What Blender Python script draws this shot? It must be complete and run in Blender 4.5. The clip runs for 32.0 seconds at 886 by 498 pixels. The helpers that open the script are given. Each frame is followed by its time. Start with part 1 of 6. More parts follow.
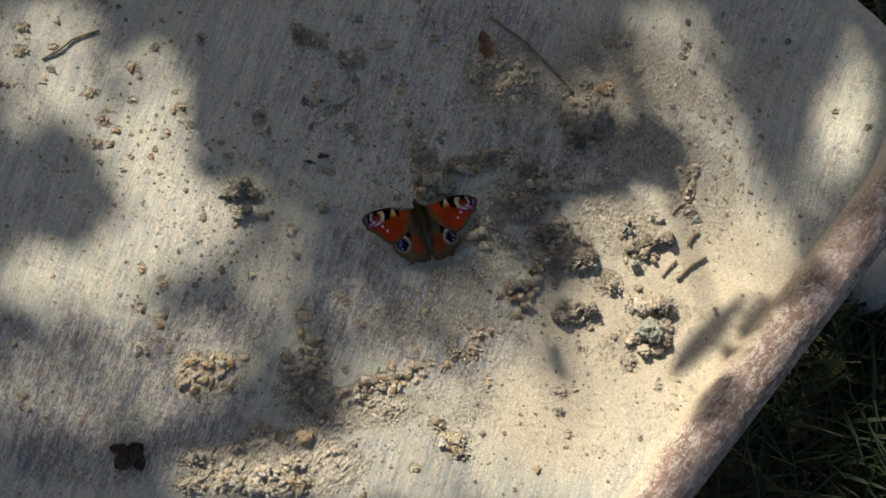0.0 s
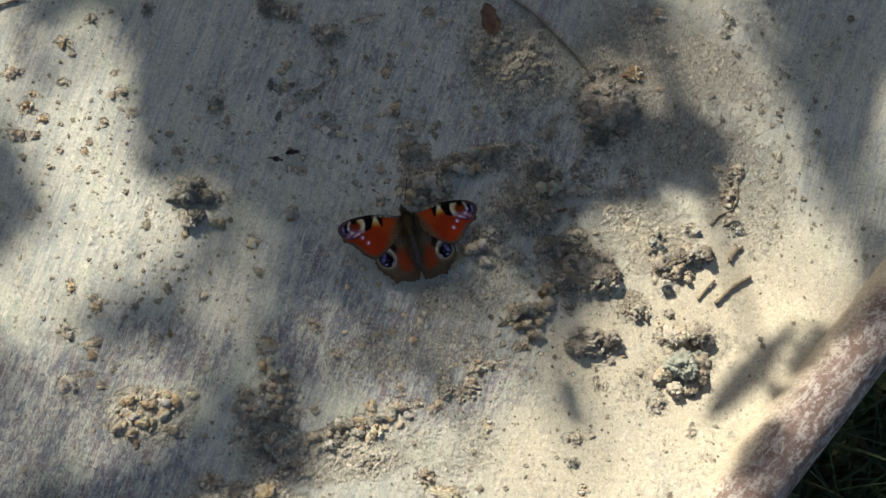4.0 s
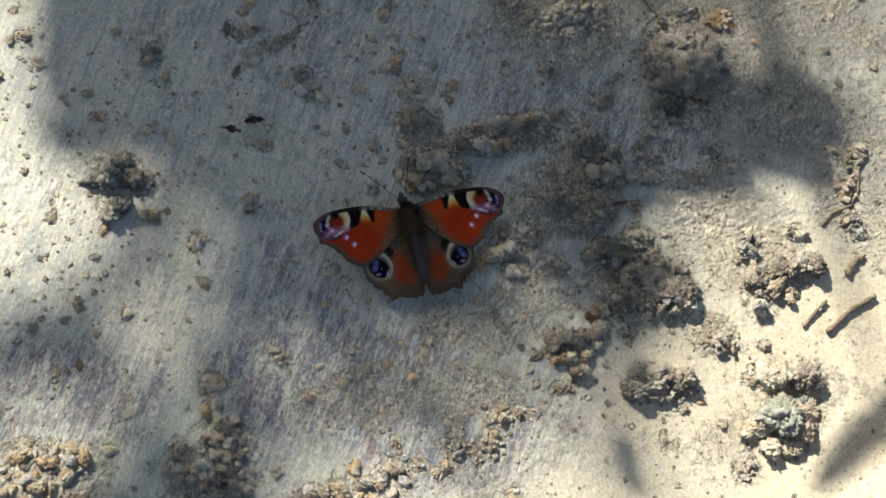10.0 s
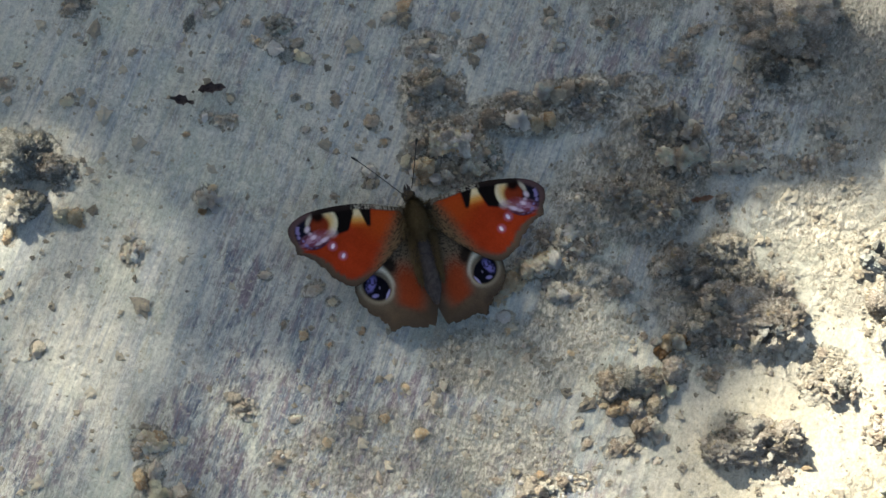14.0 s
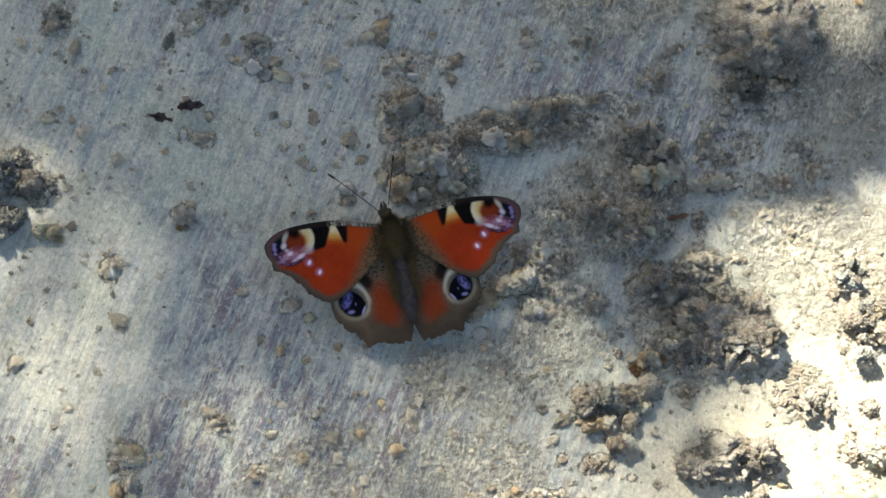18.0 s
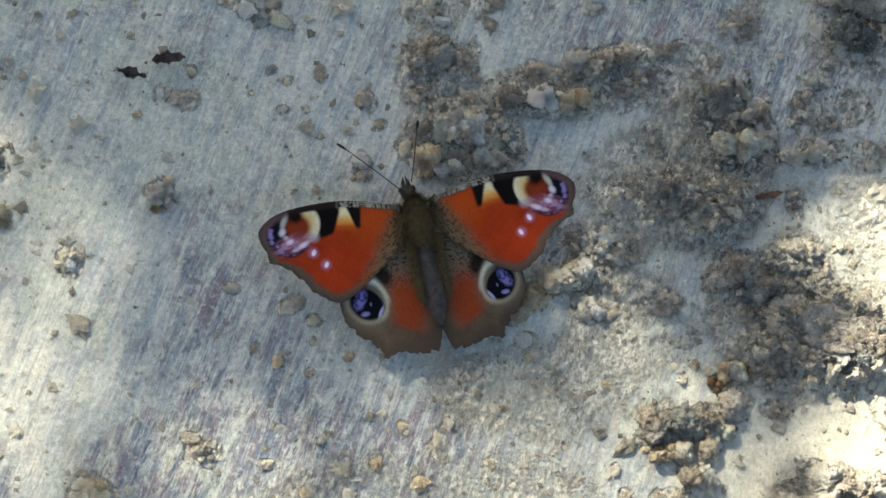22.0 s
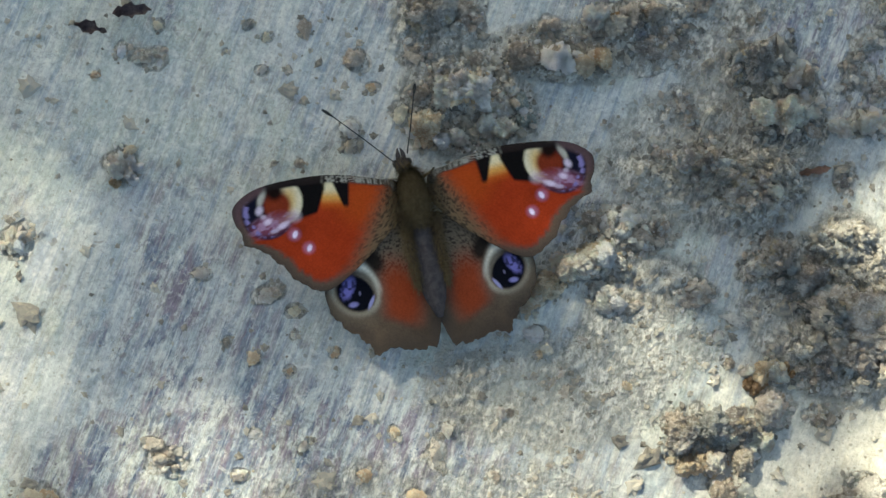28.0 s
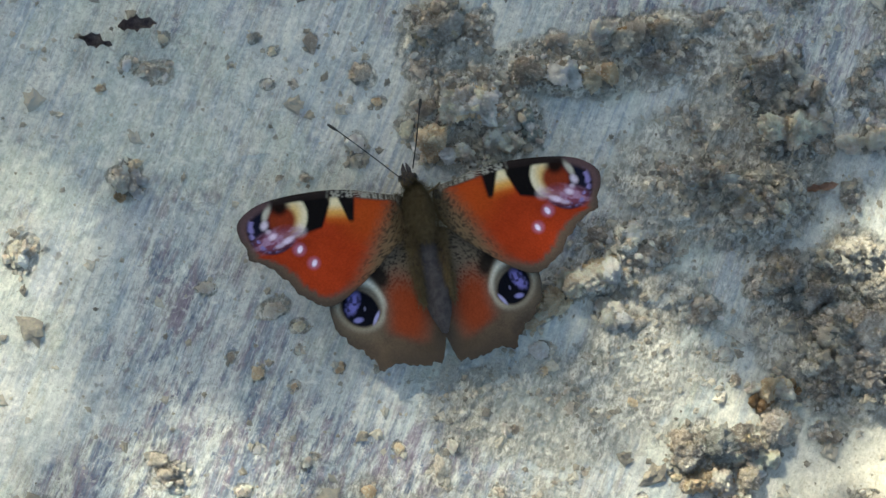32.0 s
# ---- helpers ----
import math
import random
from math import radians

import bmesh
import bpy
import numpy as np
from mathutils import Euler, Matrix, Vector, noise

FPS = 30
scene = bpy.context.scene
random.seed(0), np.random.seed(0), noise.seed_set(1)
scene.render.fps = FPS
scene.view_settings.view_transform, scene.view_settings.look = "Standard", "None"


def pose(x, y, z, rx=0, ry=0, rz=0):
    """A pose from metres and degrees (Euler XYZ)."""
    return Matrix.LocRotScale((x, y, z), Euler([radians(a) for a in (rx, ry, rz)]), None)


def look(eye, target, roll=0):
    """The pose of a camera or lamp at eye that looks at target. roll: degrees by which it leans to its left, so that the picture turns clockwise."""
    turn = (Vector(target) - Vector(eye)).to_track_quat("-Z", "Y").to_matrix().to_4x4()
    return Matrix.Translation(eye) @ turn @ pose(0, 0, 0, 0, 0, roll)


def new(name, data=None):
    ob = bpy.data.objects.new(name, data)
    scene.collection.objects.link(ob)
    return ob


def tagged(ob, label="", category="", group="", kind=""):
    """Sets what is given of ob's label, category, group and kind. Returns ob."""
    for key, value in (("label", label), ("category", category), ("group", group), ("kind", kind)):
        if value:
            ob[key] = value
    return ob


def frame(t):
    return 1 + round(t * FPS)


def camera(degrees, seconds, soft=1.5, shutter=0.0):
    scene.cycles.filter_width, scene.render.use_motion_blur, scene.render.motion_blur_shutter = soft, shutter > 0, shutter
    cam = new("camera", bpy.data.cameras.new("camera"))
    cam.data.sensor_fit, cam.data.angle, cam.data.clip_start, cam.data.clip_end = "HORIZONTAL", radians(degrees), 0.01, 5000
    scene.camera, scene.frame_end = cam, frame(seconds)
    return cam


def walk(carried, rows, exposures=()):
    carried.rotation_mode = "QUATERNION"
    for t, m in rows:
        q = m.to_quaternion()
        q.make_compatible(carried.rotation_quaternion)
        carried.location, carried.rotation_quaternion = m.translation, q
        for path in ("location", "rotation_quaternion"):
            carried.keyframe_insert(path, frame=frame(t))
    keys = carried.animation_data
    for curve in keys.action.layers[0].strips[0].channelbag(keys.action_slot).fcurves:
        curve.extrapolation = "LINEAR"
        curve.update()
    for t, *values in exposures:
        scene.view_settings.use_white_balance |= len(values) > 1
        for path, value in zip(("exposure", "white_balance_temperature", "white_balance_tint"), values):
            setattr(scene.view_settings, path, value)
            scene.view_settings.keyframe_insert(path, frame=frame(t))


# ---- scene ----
cam = camera(24.0, 32.0, soft=1.5)
PATH = [
    (0, -0.20465, -0.23868, 0.91852, 14.322, -11.902, -4.942),
    (0.5, -0.19731, -0.23620, 0.89793, 14.606, -11.635, -4.746),
    (1, -0.19364, -0.22924, 0.87881, 14.618, -11.604, -4.633),
    (1.5, -0.18760, -0.22299, 0.85937, 14.525, -11.613, -4.392),
    (2, -0.18581, -0.21391, 0.83909, 14.395, -11.676, -4.496),
    (2.5, -0.18179, -0.21021, 0.82121, 14.456, -11.559, -4.385),
    (3, -0.17290, -0.20355, 0.80375, 14.300, -11.560, -4.097),
    (3.5, -0.16509, -0.19261, 0.78791, 13.674, -11.621, -4.236),
    (5.5, -0.14063, -0.16351, 0.71956, 12.453, -11.052, -3.885),
    (6, -0.12991, -0.16764, 0.70139, 13.042, -10.484, -3.739),
    (6.5, -0.12365, -0.16222, 0.68671, 12.983, -10.217, -3.537),
    (7, -0.12551, -0.15192, 0.66930, 12.565, -10.764, -3.427),
    (7.5, -0.11671, -0.15262, 0.65266, 12.767, -10.255, -3.360),
    (8, -0.11482, -0.14461, 0.63506, 12.323, -10.318, -3.489),
    (8.5, -0.10857, -0.14246, 0.61966, 12.321, -9.942, -3.218),
    (9, -0.10581, -0.13929, 0.60236, 12.325, -10.019, -3.107),
    (9.5, -0.10002, -0.13396, 0.58923, 12.179, -9.850, -2.887),
    (10, -0.09627, -0.13363, 0.57290, 12.609, -9.711, -2.988),
    (10.5, -0.09176, -0.12426, 0.55988, 11.803, -9.572, -2.573),
    (11, -0.08496, -0.12300, 0.54303, 12.065, -9.228, -2.640),
    (11.5, -0.07613, -0.11597, 0.52455, 11.722, -8.675, -2.623),
    (12, -0.07069, -0.10632, 0.49910, 11.221, -8.427, -2.527),
    (12.5, -0.06472, -0.09918, 0.47511, 11.012, -8.072, -2.386),
    (13, -0.05931, -0.09267, 0.44856, 10.876, -7.681, -2.280),
    (13.5, -0.05175, -0.08959, 0.43451, 10.870, -6.919, -2.064),
    (14, -0.05322, -0.08764, 0.43455, 10.796, -7.104, -2.215),
    (14.5, -0.05101, -0.08833, 0.43474, 10.838, -6.927, -2.062),
    (16.5, -0.05188, -0.08714, 0.43582, 10.962, -7.138, -2.076),
    (17, -0.04777, -0.09122, 0.43583, 11.580, -6.829, -2.101),
    (17.5, -0.04583, -0.09711, 0.43535, 12.253, -6.817, -2.023),
    (18, -0.04538, -0.09284, 0.43745, 11.807, -6.724, -1.999),
    (18.5, -0.04738, -0.09382, 0.43793, 12.126, -6.731, -1.857),
    (19, -0.04107, -0.08457, 0.41815, 11.678, -5.963, -1.582),
    (19.5, -0.03790, -0.07026, 0.37926, 10.735, -6.160, -1.440),
    (20, -0.03180, -0.06389, 0.35759, 10.150, -5.590, -1.113),
    (20.5, -0.03101, -0.06371, 0.35767, 9.882, -5.442, -1.284),
    (21, -0.03433, -0.06178, 0.35814, 9.416, -5.519, -1.257),
    (21.5, -0.03358, -0.06413, 0.35818, 9.667, -5.371, -1.368),
    (22, -0.03303, -0.06378, 0.35809, 9.427, -5.475, -1.604),
    (22.5, -0.03318, -0.06371, 0.35809, 9.339, -5.639, -1.601),
    (23, -0.03243, -0.06351, 0.35796, 9.313, -5.868, -1.728),
    (23.5, -0.03160, -0.06427, 0.35730, 9.244, -5.739, -1.609),
    (24, -0.03182, -0.06284, 0.35750, 9.064, -5.684, -1.594),
    (24.5, -0.02890, -0.05743, 0.33860, 8.651, -5.339, -1.592),
    (25, -0.02791, -0.04960, 0.31498, 8.132, -5.210, -1.395),
    (25.5, -0.02711, -0.04799, 0.31560, 7.967, -4.910, -1.206),
    (27.5, -0.02497, -0.05276, 0.31512, 8.118, -4.821, -1.040),
    (28, -0.02538, -0.05231, 0.31552, 8.071, -4.964, -1.121),
    (28.5, -0.02551, -0.05053, 0.31556, 7.792, -4.991, -1.196),
    (29, -0.02613, -0.05051, 0.31485, 7.959, -5.089, -1.086),
    (29.5, -0.02547, -0.05047, 0.31453, 7.860, -4.867, -1.084),
    (30, -0.02567, -0.05283, 0.31473, 8.279, -4.696, -1.053),
    (30.5, -0.02685, -0.05133, 0.31500, 8.135, -4.931, -0.978),
    (31, -0.02789, -0.04880, 0.31497, 7.842, -5.072, -0.943),
    (31.5, -0.02737, -0.05029, 0.31485, 8.178, -5.106, -0.821),
    (32, -0.02498, -0.04997, 0.31475, 8.074, -4.794, -0.881),
]
walk(cam, [(t, pose(x, y, z, rx, ry, rz)) for t, x, y, z, rx, ry, rz in PATH],
     exposures=[(0, 0.67, 6950, 6), (2, 0.80, 6650, 2), (6, 0.96, 6500, 2), (9, 1.19, 6450, 3), (12, 1.48, 6350, 0), (14, 1.80, 6400, 0), (19, 2.10, 6450, -1), (22, 2.36, 6450, -2), (25, 2.44, 6350, -4), (32, 2.52, 6350, -5)])

# ---------------------------------------------------------------- light
SUN = Vector((-0.46, 0.64, 0.60)).normalized()          # towards the sun
world = bpy.data.worlds.new("sky")
scene.world = world
world.use_nodes = True
_n, _l = world.node_tree.nodes, world.node_tree.links
sky = _n.new("ShaderNodeTexSky")
sky.sky_type, sky.sun_disc = "NISHITA", False
sky.dust_density, sky.air_density = 4.0, 0.9
sky.sun_elevation = math.asin(SUN.z)
sky.sun_rotation = math.atan2(SUN.x, SUN.y)
_n["Background"].inputs["Strength"].default_value = 0.06
_l.new(sky.outputs["Color"], _n["Background"].inputs["Color"])
sun = new("sun", bpy.data.lights.new("sun", "SUN"))
sun.data.energy, sun.data.angle, sun.data.color = 3.95, radians(0.53), (1.0, 0.92, 0.82)
sun.matrix_world = look(SUN * 6, (0, 0, 0))
MM = 0.001
GROUND = -0.45


# ---------------------------------------------------------------- small tools
def lattice(ix, iy, seed):
    h = (ix * 374761393 + iy * 668265263 + seed * 974711) & 0xFFFFFFFF
    h = ((h ^ (h >> 13)) * 1274126177) & 0xFFFFFFFF
    return ((h ^ (h >> 16)) & 0xFFFF) / 65535.0


def value_noise(x, y, seed=0):
    """Smooth noise from 0 to 1 over arrays."""
    x, y = np.asarray(x, float), np.asarray(y, float)
    ix, iy = np.floor(x).astype(np.int64), np.floor(y).astype(np.int64)
    fx, fy = x - ix, y - iy
    fx, fy = fx * fx * (3 - 2 * fx), fy * fy * (3 - 2 * fy)
    a, b = lattice(ix, iy, seed), lattice(ix + 1, iy, seed)
    c, d = lattice(ix, iy + 1, seed), lattice(ix + 1, iy + 1, seed)
    return (a * (1 - fx) + b * fx) * (1 - fy) + (c * (1 - fx) + d * fx) * fy


def fbm(x, y, seed=0, octaves=4):
    total, amp, norm = 0.0, 1.0, 0.0
    for n in range(octaves):
        total = total + amp * value_noise(x * 2 ** n, y * 2 ** n, seed + n * 17)
        norm += amp
        amp *= 0.5
    return total / norm


def smooth(a, b, x):
    u = np.clip((np.asarray(x, float) - a) / (b - a), 0, 1)
    return u * u * (3 - 2 * u)


def mesh_of(name, bm, material, shade_smooth=True):
    me = bpy.data.meshes.new(name)
    bm.to_mesh(me)
    bm.free()
    if material:
        me.materials.append(material)
    if shade_smooth:
        me.polygons.foreach_set("use_smooth", [True] * len(me.polygons))
    return me


def arrays(name, verts, faces, material, shade_smooth=True):
    me = bpy.data.meshes.new(name)
    me.from_pydata(verts, [], faces)
    me.polygons.foreach_set("use_smooth", [shade_smooth] * len(me.polygons))
    if material:
        me.materials.append(material)
    return me


def tube(points, radii, sides=10, cap=True):
    """A bmesh tube along points."""
    bm = bmesh.new()
    rings = []
    pts = [Vector(p) for p in points]
    side = None
    for n, p in enumerate(pts):
        ahead = (pts[min(n + 1, len(pts) - 1)] - pts[max(n - 1, 0)]).normalized()
        if side is None:
            side = ahead.orthogonal().normalized()
        side = (side - ahead * side.dot(ahead)).normalized()
        up = ahead.cross(side)
        r = radii[n] if isinstance(radii, (list, tuple)) else radii
        rings.append([bm.verts.new(p + r * (math.cos(a) * side + math.sin(a) * up)) for a in (2 * math.pi * k / sides for k in range(sides))])
    for r0, r1 in zip(rings, rings[1:]):
        for k in range(sides):
            bm.faces.new((r0[k], r0[(k + 1) % sides], r1[(k + 1) % sides], r1[k]))
    if cap:
        bm.faces.new(rings[0][::-1])
        bm.faces.new(rings[-1])
    return bm


# ---------------------------------------------------------------- materials
class Shade:
    """A node material under construction."""

    def __init__(self, name, rough=0.8, spec=0.3):
        self.mat = bpy.data.materials.new(name)
        self.mat.use_nodes = True
        self.nodes, self.links = self.mat.node_tree.nodes, self.mat.node_tree.links
        self.bsdf = self.nodes["Principled BSDF"]
        self.bsdf.inputs["Roughness"].default_value = rough
        self.bsdf.inputs["Specular IOR Level"].default_value = spec
        self.coord = self.nodes.new("ShaderNodeTexCoord")

    def plug(self, value, socket):
        if hasattr(value, "is_linked"):
            self.links.new(value, socket)
        elif isinstance(value, (tuple, list)) and len(value) == 3 and socket.type == "RGBA":
            socket.default_value = (*value, 1)
        else:
            socket.default_value = value

    def mapped(self, scale=(1, 1, 1), turn=0.0, space="Object"):
        node = self.nodes.new("ShaderNodeMapping")
        node.vector_type = "TEXTURE"
        node.inputs["Rotation"].default_value = (0, 0, radians(turn))
        node.inputs["Scale"].default_value = scale
        self.links.new(self.coord.outputs[space], node.inputs["Vector"])
        return node.outputs["Vector"]

    def wobble(self, vector, scale, amount):
        """The vector, pushed about by a noise."""
        node = self.nodes.new("ShaderNodeTexNoise")
        node.inputs["Scale"].default_value = scale
        node.inputs["Detail"].default_value = 3
        self.links.new(self.coord.outputs["Object"], node.inputs["Vector"])
        push = self.nodes.new("ShaderNodeVectorMath")
        push.operation = "MULTIPLY_ADD"
        self.links.new(node.outputs["Color"], push.inputs[0])
        push.inputs[1].default_value = (amount, amount, 0)
        self.links.new(vector, push.inputs[2])
        return push.outputs[0]

    def noise(self, scale, detail=4, rough=0.55, vector=None, distort=0.0):
        node = self.nodes.new("ShaderNodeTexNoise")
        node.inputs["Scale"].default_value = scale
        node.inputs["Detail"].default_value = detail
        node.inputs["Roughness"].default_value = rough
        node.inputs["Distortion"].default_value = distort
        self.links.new(vector or self.coord.outputs["Object"], node.inputs["Vector"])
        return node.outputs["Fac"]

    def span(self, value, a, b, lo=0.0, hi=1.0):
        node = self.nodes.new("ShaderNodeMapRange")
        node.interpolation_type = "SMOOTHSTEP"
        for n, v in zip(("Value", "From Min", "From Max", "To Min", "To Max"), (value, a, b, lo, hi)):
            self.plug(v, node.inputs[n])
        return node.outputs["Result"]

    def math(self, op, a, b=0.0):
        node = self.nodes.new("ShaderNodeMath")
        node.operation = op
        self.plug(a, node.inputs[0])
        self.plug(b, node.inputs[1])
        return node.outputs[0]

    def mix(self, fac, a, b, blend="MIX"):
        node = self.nodes.new("ShaderNodeMix")
        node.data_type, node.blend_type = "RGBA", blend
        self.plug(fac, node.inputs["Factor"])
        self.plug(a, node.inputs[6])
        self.plug(b, node.inputs[7])
        return node.outputs[2]

    def attribute(self, name):
        node = self.nodes.new("ShaderNodeAttribute")
        node.attribute_name = name
        return node

    def random(self):
        return self.nodes.new("ShaderNodeObjectInfo").outputs["Random"]

    def island(self):
        return self.nodes.new("ShaderNodeNewGeometry").outputs["Random Per Island"]

    def done(self, color, bump=None, depth=0.0003, strength=0.6, rough=None):
        self.plug(color, self.bsdf.inputs["Base Color"])
        if bump is not None:
            node = self.nodes.new("ShaderNodeBump")
            node.inputs["Distance"].default_value = depth
            node.inputs["Strength"].default_value = strength
            self.links.new(bump, node.inputs["Height"])
            self.links.new(node.outputs["Normal"], self.bsdf.inputs["Normal"])
        if rough is not None:
            self.plug(rough, self.bsdf.inputs["Roughness"])
        return self.mat


def tray_material():
    s = Shade("smeared_clay_on_grey_paint", 0.6, 0.35)
    brush = s.wobble(s.mapped((0.00055, 0.0085, 0.01), turn=-21), 200, 0.75)
    smear = s.wobble(s.mapped((0.0021, 0.0075, 0.01), turn=-20), 160, 0.9)
    swathe = s.mapped((0.0065, 0.030, 0.01), turn=-19)
    band = s.noise(1.0, 5, 0.7, s.wobble(s.mapped((0.0032, 0.017, 0.01), turn=-23), 90, 0.7), 0.2)
    hair = s.noise(1.0, 3, 0.6, s.wobble(s.mapped((0.00030, 0.016, 0.01), turn=-21), 40, 0.9))
    fine = s.noise(1.0, 6, 0.75, brush, 0.3)
    soft = s.noise(1.0, 8, 0.75, smear, 0.5)
    hue = s.noise(0.8, 5, 0.65, smear, 0.8)
    broad = s.noise(1.0, 5, 0.6, swathe, 0.6)
    patch = s.noise(60, 6, 0.65, None, 0.5)
    wide = s.noise(16, 4, 0.6)
    blotch = s.noise(330, 6, 0.7)
    flake = s.noise(520, 6, 0.75, None, 0.6)
    grain = s.noise(1100, 5, 0.75)
    speck = s.noise(2300, 2, 0.6)
    dots = s.noise(560, 1, 0.5)
    clay, blue, cream = s.attribute("clay").outputs["Fac"], s.attribute("blue").outputs["Fac"], s.attribute("cream").outputs["Fac"]
    film = s.mix(s.span(broad, 0.40, 0.60), (0.40, 0.41, 0.365), (0.61, 0.57, 0.475))
    film = s.mix(s.span(soft, 0.42, 0.60, 0.0, 0.55), film, (0.44, 0.435, 0.405))
    film = s.mix(s.span(s.math("ADD", hue, patch), 1.02, 1.20, 0.0, 0.55), film, (0.54, 0.49, 0.345))
    stroke = s.noise(1.0, 3, 0.6, s.wobble(s.mapped((0.0013, 0.030, 0.01), turn=-22), 30, 0.5), 0.2)
    sweep = s.noise(1.0, 4, 0.6, s.wobble(s.mapped((0.0042, 0.050, 0.01), turn=-23), 25, 0.4), 0.3)
    film = s.mix(s.math("MULTIPLY", s.span(stroke, 0.50, 0.58), s.math("MULTIPLY", s.span(sweep, 0.40, 0.60, 0.25, 0.75), s.span(cream, 0.0, 0.7, 1.0, 0.12))), film, (0.305, 0.335, 0.355))
    film = s.mix(s.span(stroke, 0.46, 0.38, 0.0, 0.55), film, (0.57, 0.56, 0.485))
    film = s.mix(s.span(sweep, 0.56, 0.66, 0.0, 0.4), film, (0.36, 0.36, 0.385))
    wear = s.math("ADD", s.math("ADD", blue, 0.14), s.math("MULTIPLY", s.math("SUBTRACT", patch, 0.5), 1.7))
    tone = s.mix(s.span(hue, 0.44, 0.56), (0.145, 0.165, 0.205), (0.205, 0.160, 0.185))
    film = s.mix(s.math("MULTIPLY", s.span(band, 0.47, 0.60), s.span(wear, 0.05, 0.75, 0.10, 0.9)), film, tone)
    film = s.mix(s.math("MULTIPLY", s.span(soft, 0.52, 0.42), s.span(wear, 0.15, 0.8, 0.0, 0.85)), film, tone)
    film = s.mix(s.math("MULTIPLY", s.span(fine, 0.52, 0.60), s.span(wear, 0.0, 0.75, 0.10, 0.6)), film, tone)
    tuft = s.noise(1.0, 6, 0.8, s.wobble(s.mapped((0.0011, 0.0040, 0.01), turn=-24), 260, 0.8), 0.5)
    film = s.mix(s.span(s.noise(38, 5, 0.65, None, 0.6), 0.50, 0.64, 0.0, 0.45), film, (0.47, 0.48, 0.36))
    film = s.mix(s.math("MULTIPLY", s.span(tuft, 0.53, 0.60), s.span(wear, 0.10, 0.75, 0.0, 0.95)), film, s.mix(s.span(hue, 0.42, 0.58), (0.085, 0.10, 0.155), (0.15, 0.11, 0.135)))
    film = s.mix(s.math("MULTIPLY", s.span(tuft, 0.44, 0.36), 0.5), film, (0.64, 0.62, 0.54))
    film = s.mix(s.span(fine, 0.46, 0.36, 0.0, 0.3), film, (0.66, 0.615, 0.52))
    film = s.mix(s.math("MULTIPLY", s.math("MULTIPLY", s.span(hair, 0.54, 0.64), s.span(s.noise(110, 5, 0.7, None, 0.5), 0.42, 0.58)), s.span(wear, 0.0, 0.7, 0.12, 0.5)), film, tone)
    film = s.mix(s.math("MULTIPLY", s.span(hair, 0.46, 0.34), s.span(blotch, 0.40, 0.62, 0.1, 0.5)), film, (0.66, 0.63, 0.56))
    film = s.mix(s.math("MULTIPLY", cream, s.span(soft, 0.35, 0.55, 0.97, 0.75)), film, (0.58, 0.495, 0.36))
    film = s.mix(s.span(flake, 0.53, 0.60, 0.0, 0.45), film, (0.65, 0.605, 0.51))
    film = s.mix(s.math("MULTIPLY", s.span(flake, 0.46, 0.38), s.span(patch, 0.42, 0.58, 0.1, 0.6)), film, s.mix(0.5, tone, (0.33, 0.31, 0.27)))
    crust = s.mix(s.span(blotch, 0.36, 0.64), (0.42, 0.38, 0.31), (0.58, 0.53, 0.44))
    crust = s.mix(s.span(grain, 0.5, 0.72, 0.0, 0.8), crust, (0.62, 0.57, 0.48))
    crust = s.mix(s.span(patch, 0.46, 0.66, 0.0, 0.6), crust, (0.44, 0.42, 0.385))
    crust = s.mix(s.span(wide, 0.55, 0.68, 0.0, 0.5), crust, (0.52, 0.44, 0.315))
    crust = s.mix(s.span(flake, 0.44, 0.36, 0.0, 0.6), crust, (0.27, 0.235, 0.19))
    soil = s.attribute("soil").outputs["Fac"]
    crust = s.mix(s.math("MULTIPLY", soil, s.span(blotch, 0.3, 0.6, 0.95, 0.5)), crust, (0.325, 0.28, 0.225))
    film = s.mix(s.math("MULTIPLY", soil, 0.5), film, (0.36, 0.33, 0.275))
    lumpy = s.math("ADD", s.math("MULTIPLY", s.math("SUBTRACT", blotch, 0.5), 0.9), s.math("MULTIPLY", s.math("SUBTRACT", grain, 0.5), 0.5))
    cover = s.span(s.math("ADD", clay, lumpy), 0.22, 0.62, 0.0, 0.9)
    mottle = s.noise(1.0, 5, 0.75, s.mapped((0.0007, 0.0015, 0.001), turn=-21), 0.4)
    color = s.mix(cover, film, crust)
    color = s.mix(s.span(s.math("ADD", s.math("ADD", patch, -0.5), s.math("ADD", s.math("MULTIPLY", cover, 0.6), s.math("SUBTRACT", s.math("MULTIPLY", blue, 0.35), s.math("MULTIPLY", cream, 0.45)))), 0.05, 0.55, 0.25, 0.95), color, s.mix(1.0, color, s.mix(s.span(mottle, 0.38, 0.60), (0.55, 0.54, 0.54), (1.25, 1.24, 1.22)), "MULTIPLY"))
    color = s.mix(1.0, color, s.mix(s.span(grain, 0.34, 0.66), (0.86, 0.855, 0.845), (1.12, 1.12, 1.12)), "MULTIPLY")
    color = s.mix(s.span(speck, 0.60, 0.70, 0.0, 0.40), color, (0.16, 0.14, 0.115))
    color = s.mix(s.span(dots, 0.70, 0.76, 0.0, 0.6), color, (0.20, 0.165, 0.13))
    rise = s.math("ADD", s.math("MULTIPLY", blotch, 0.9), s.math("MULTIPLY", s.math("ADD", mottle, flake), 0.5))
    bump = s.math("ADD", s.math("MULTIPLY", fine, 0.12), s.math("MULTIPLY", rise, s.span(cover, 0, 1, 0.10, 0.9)))
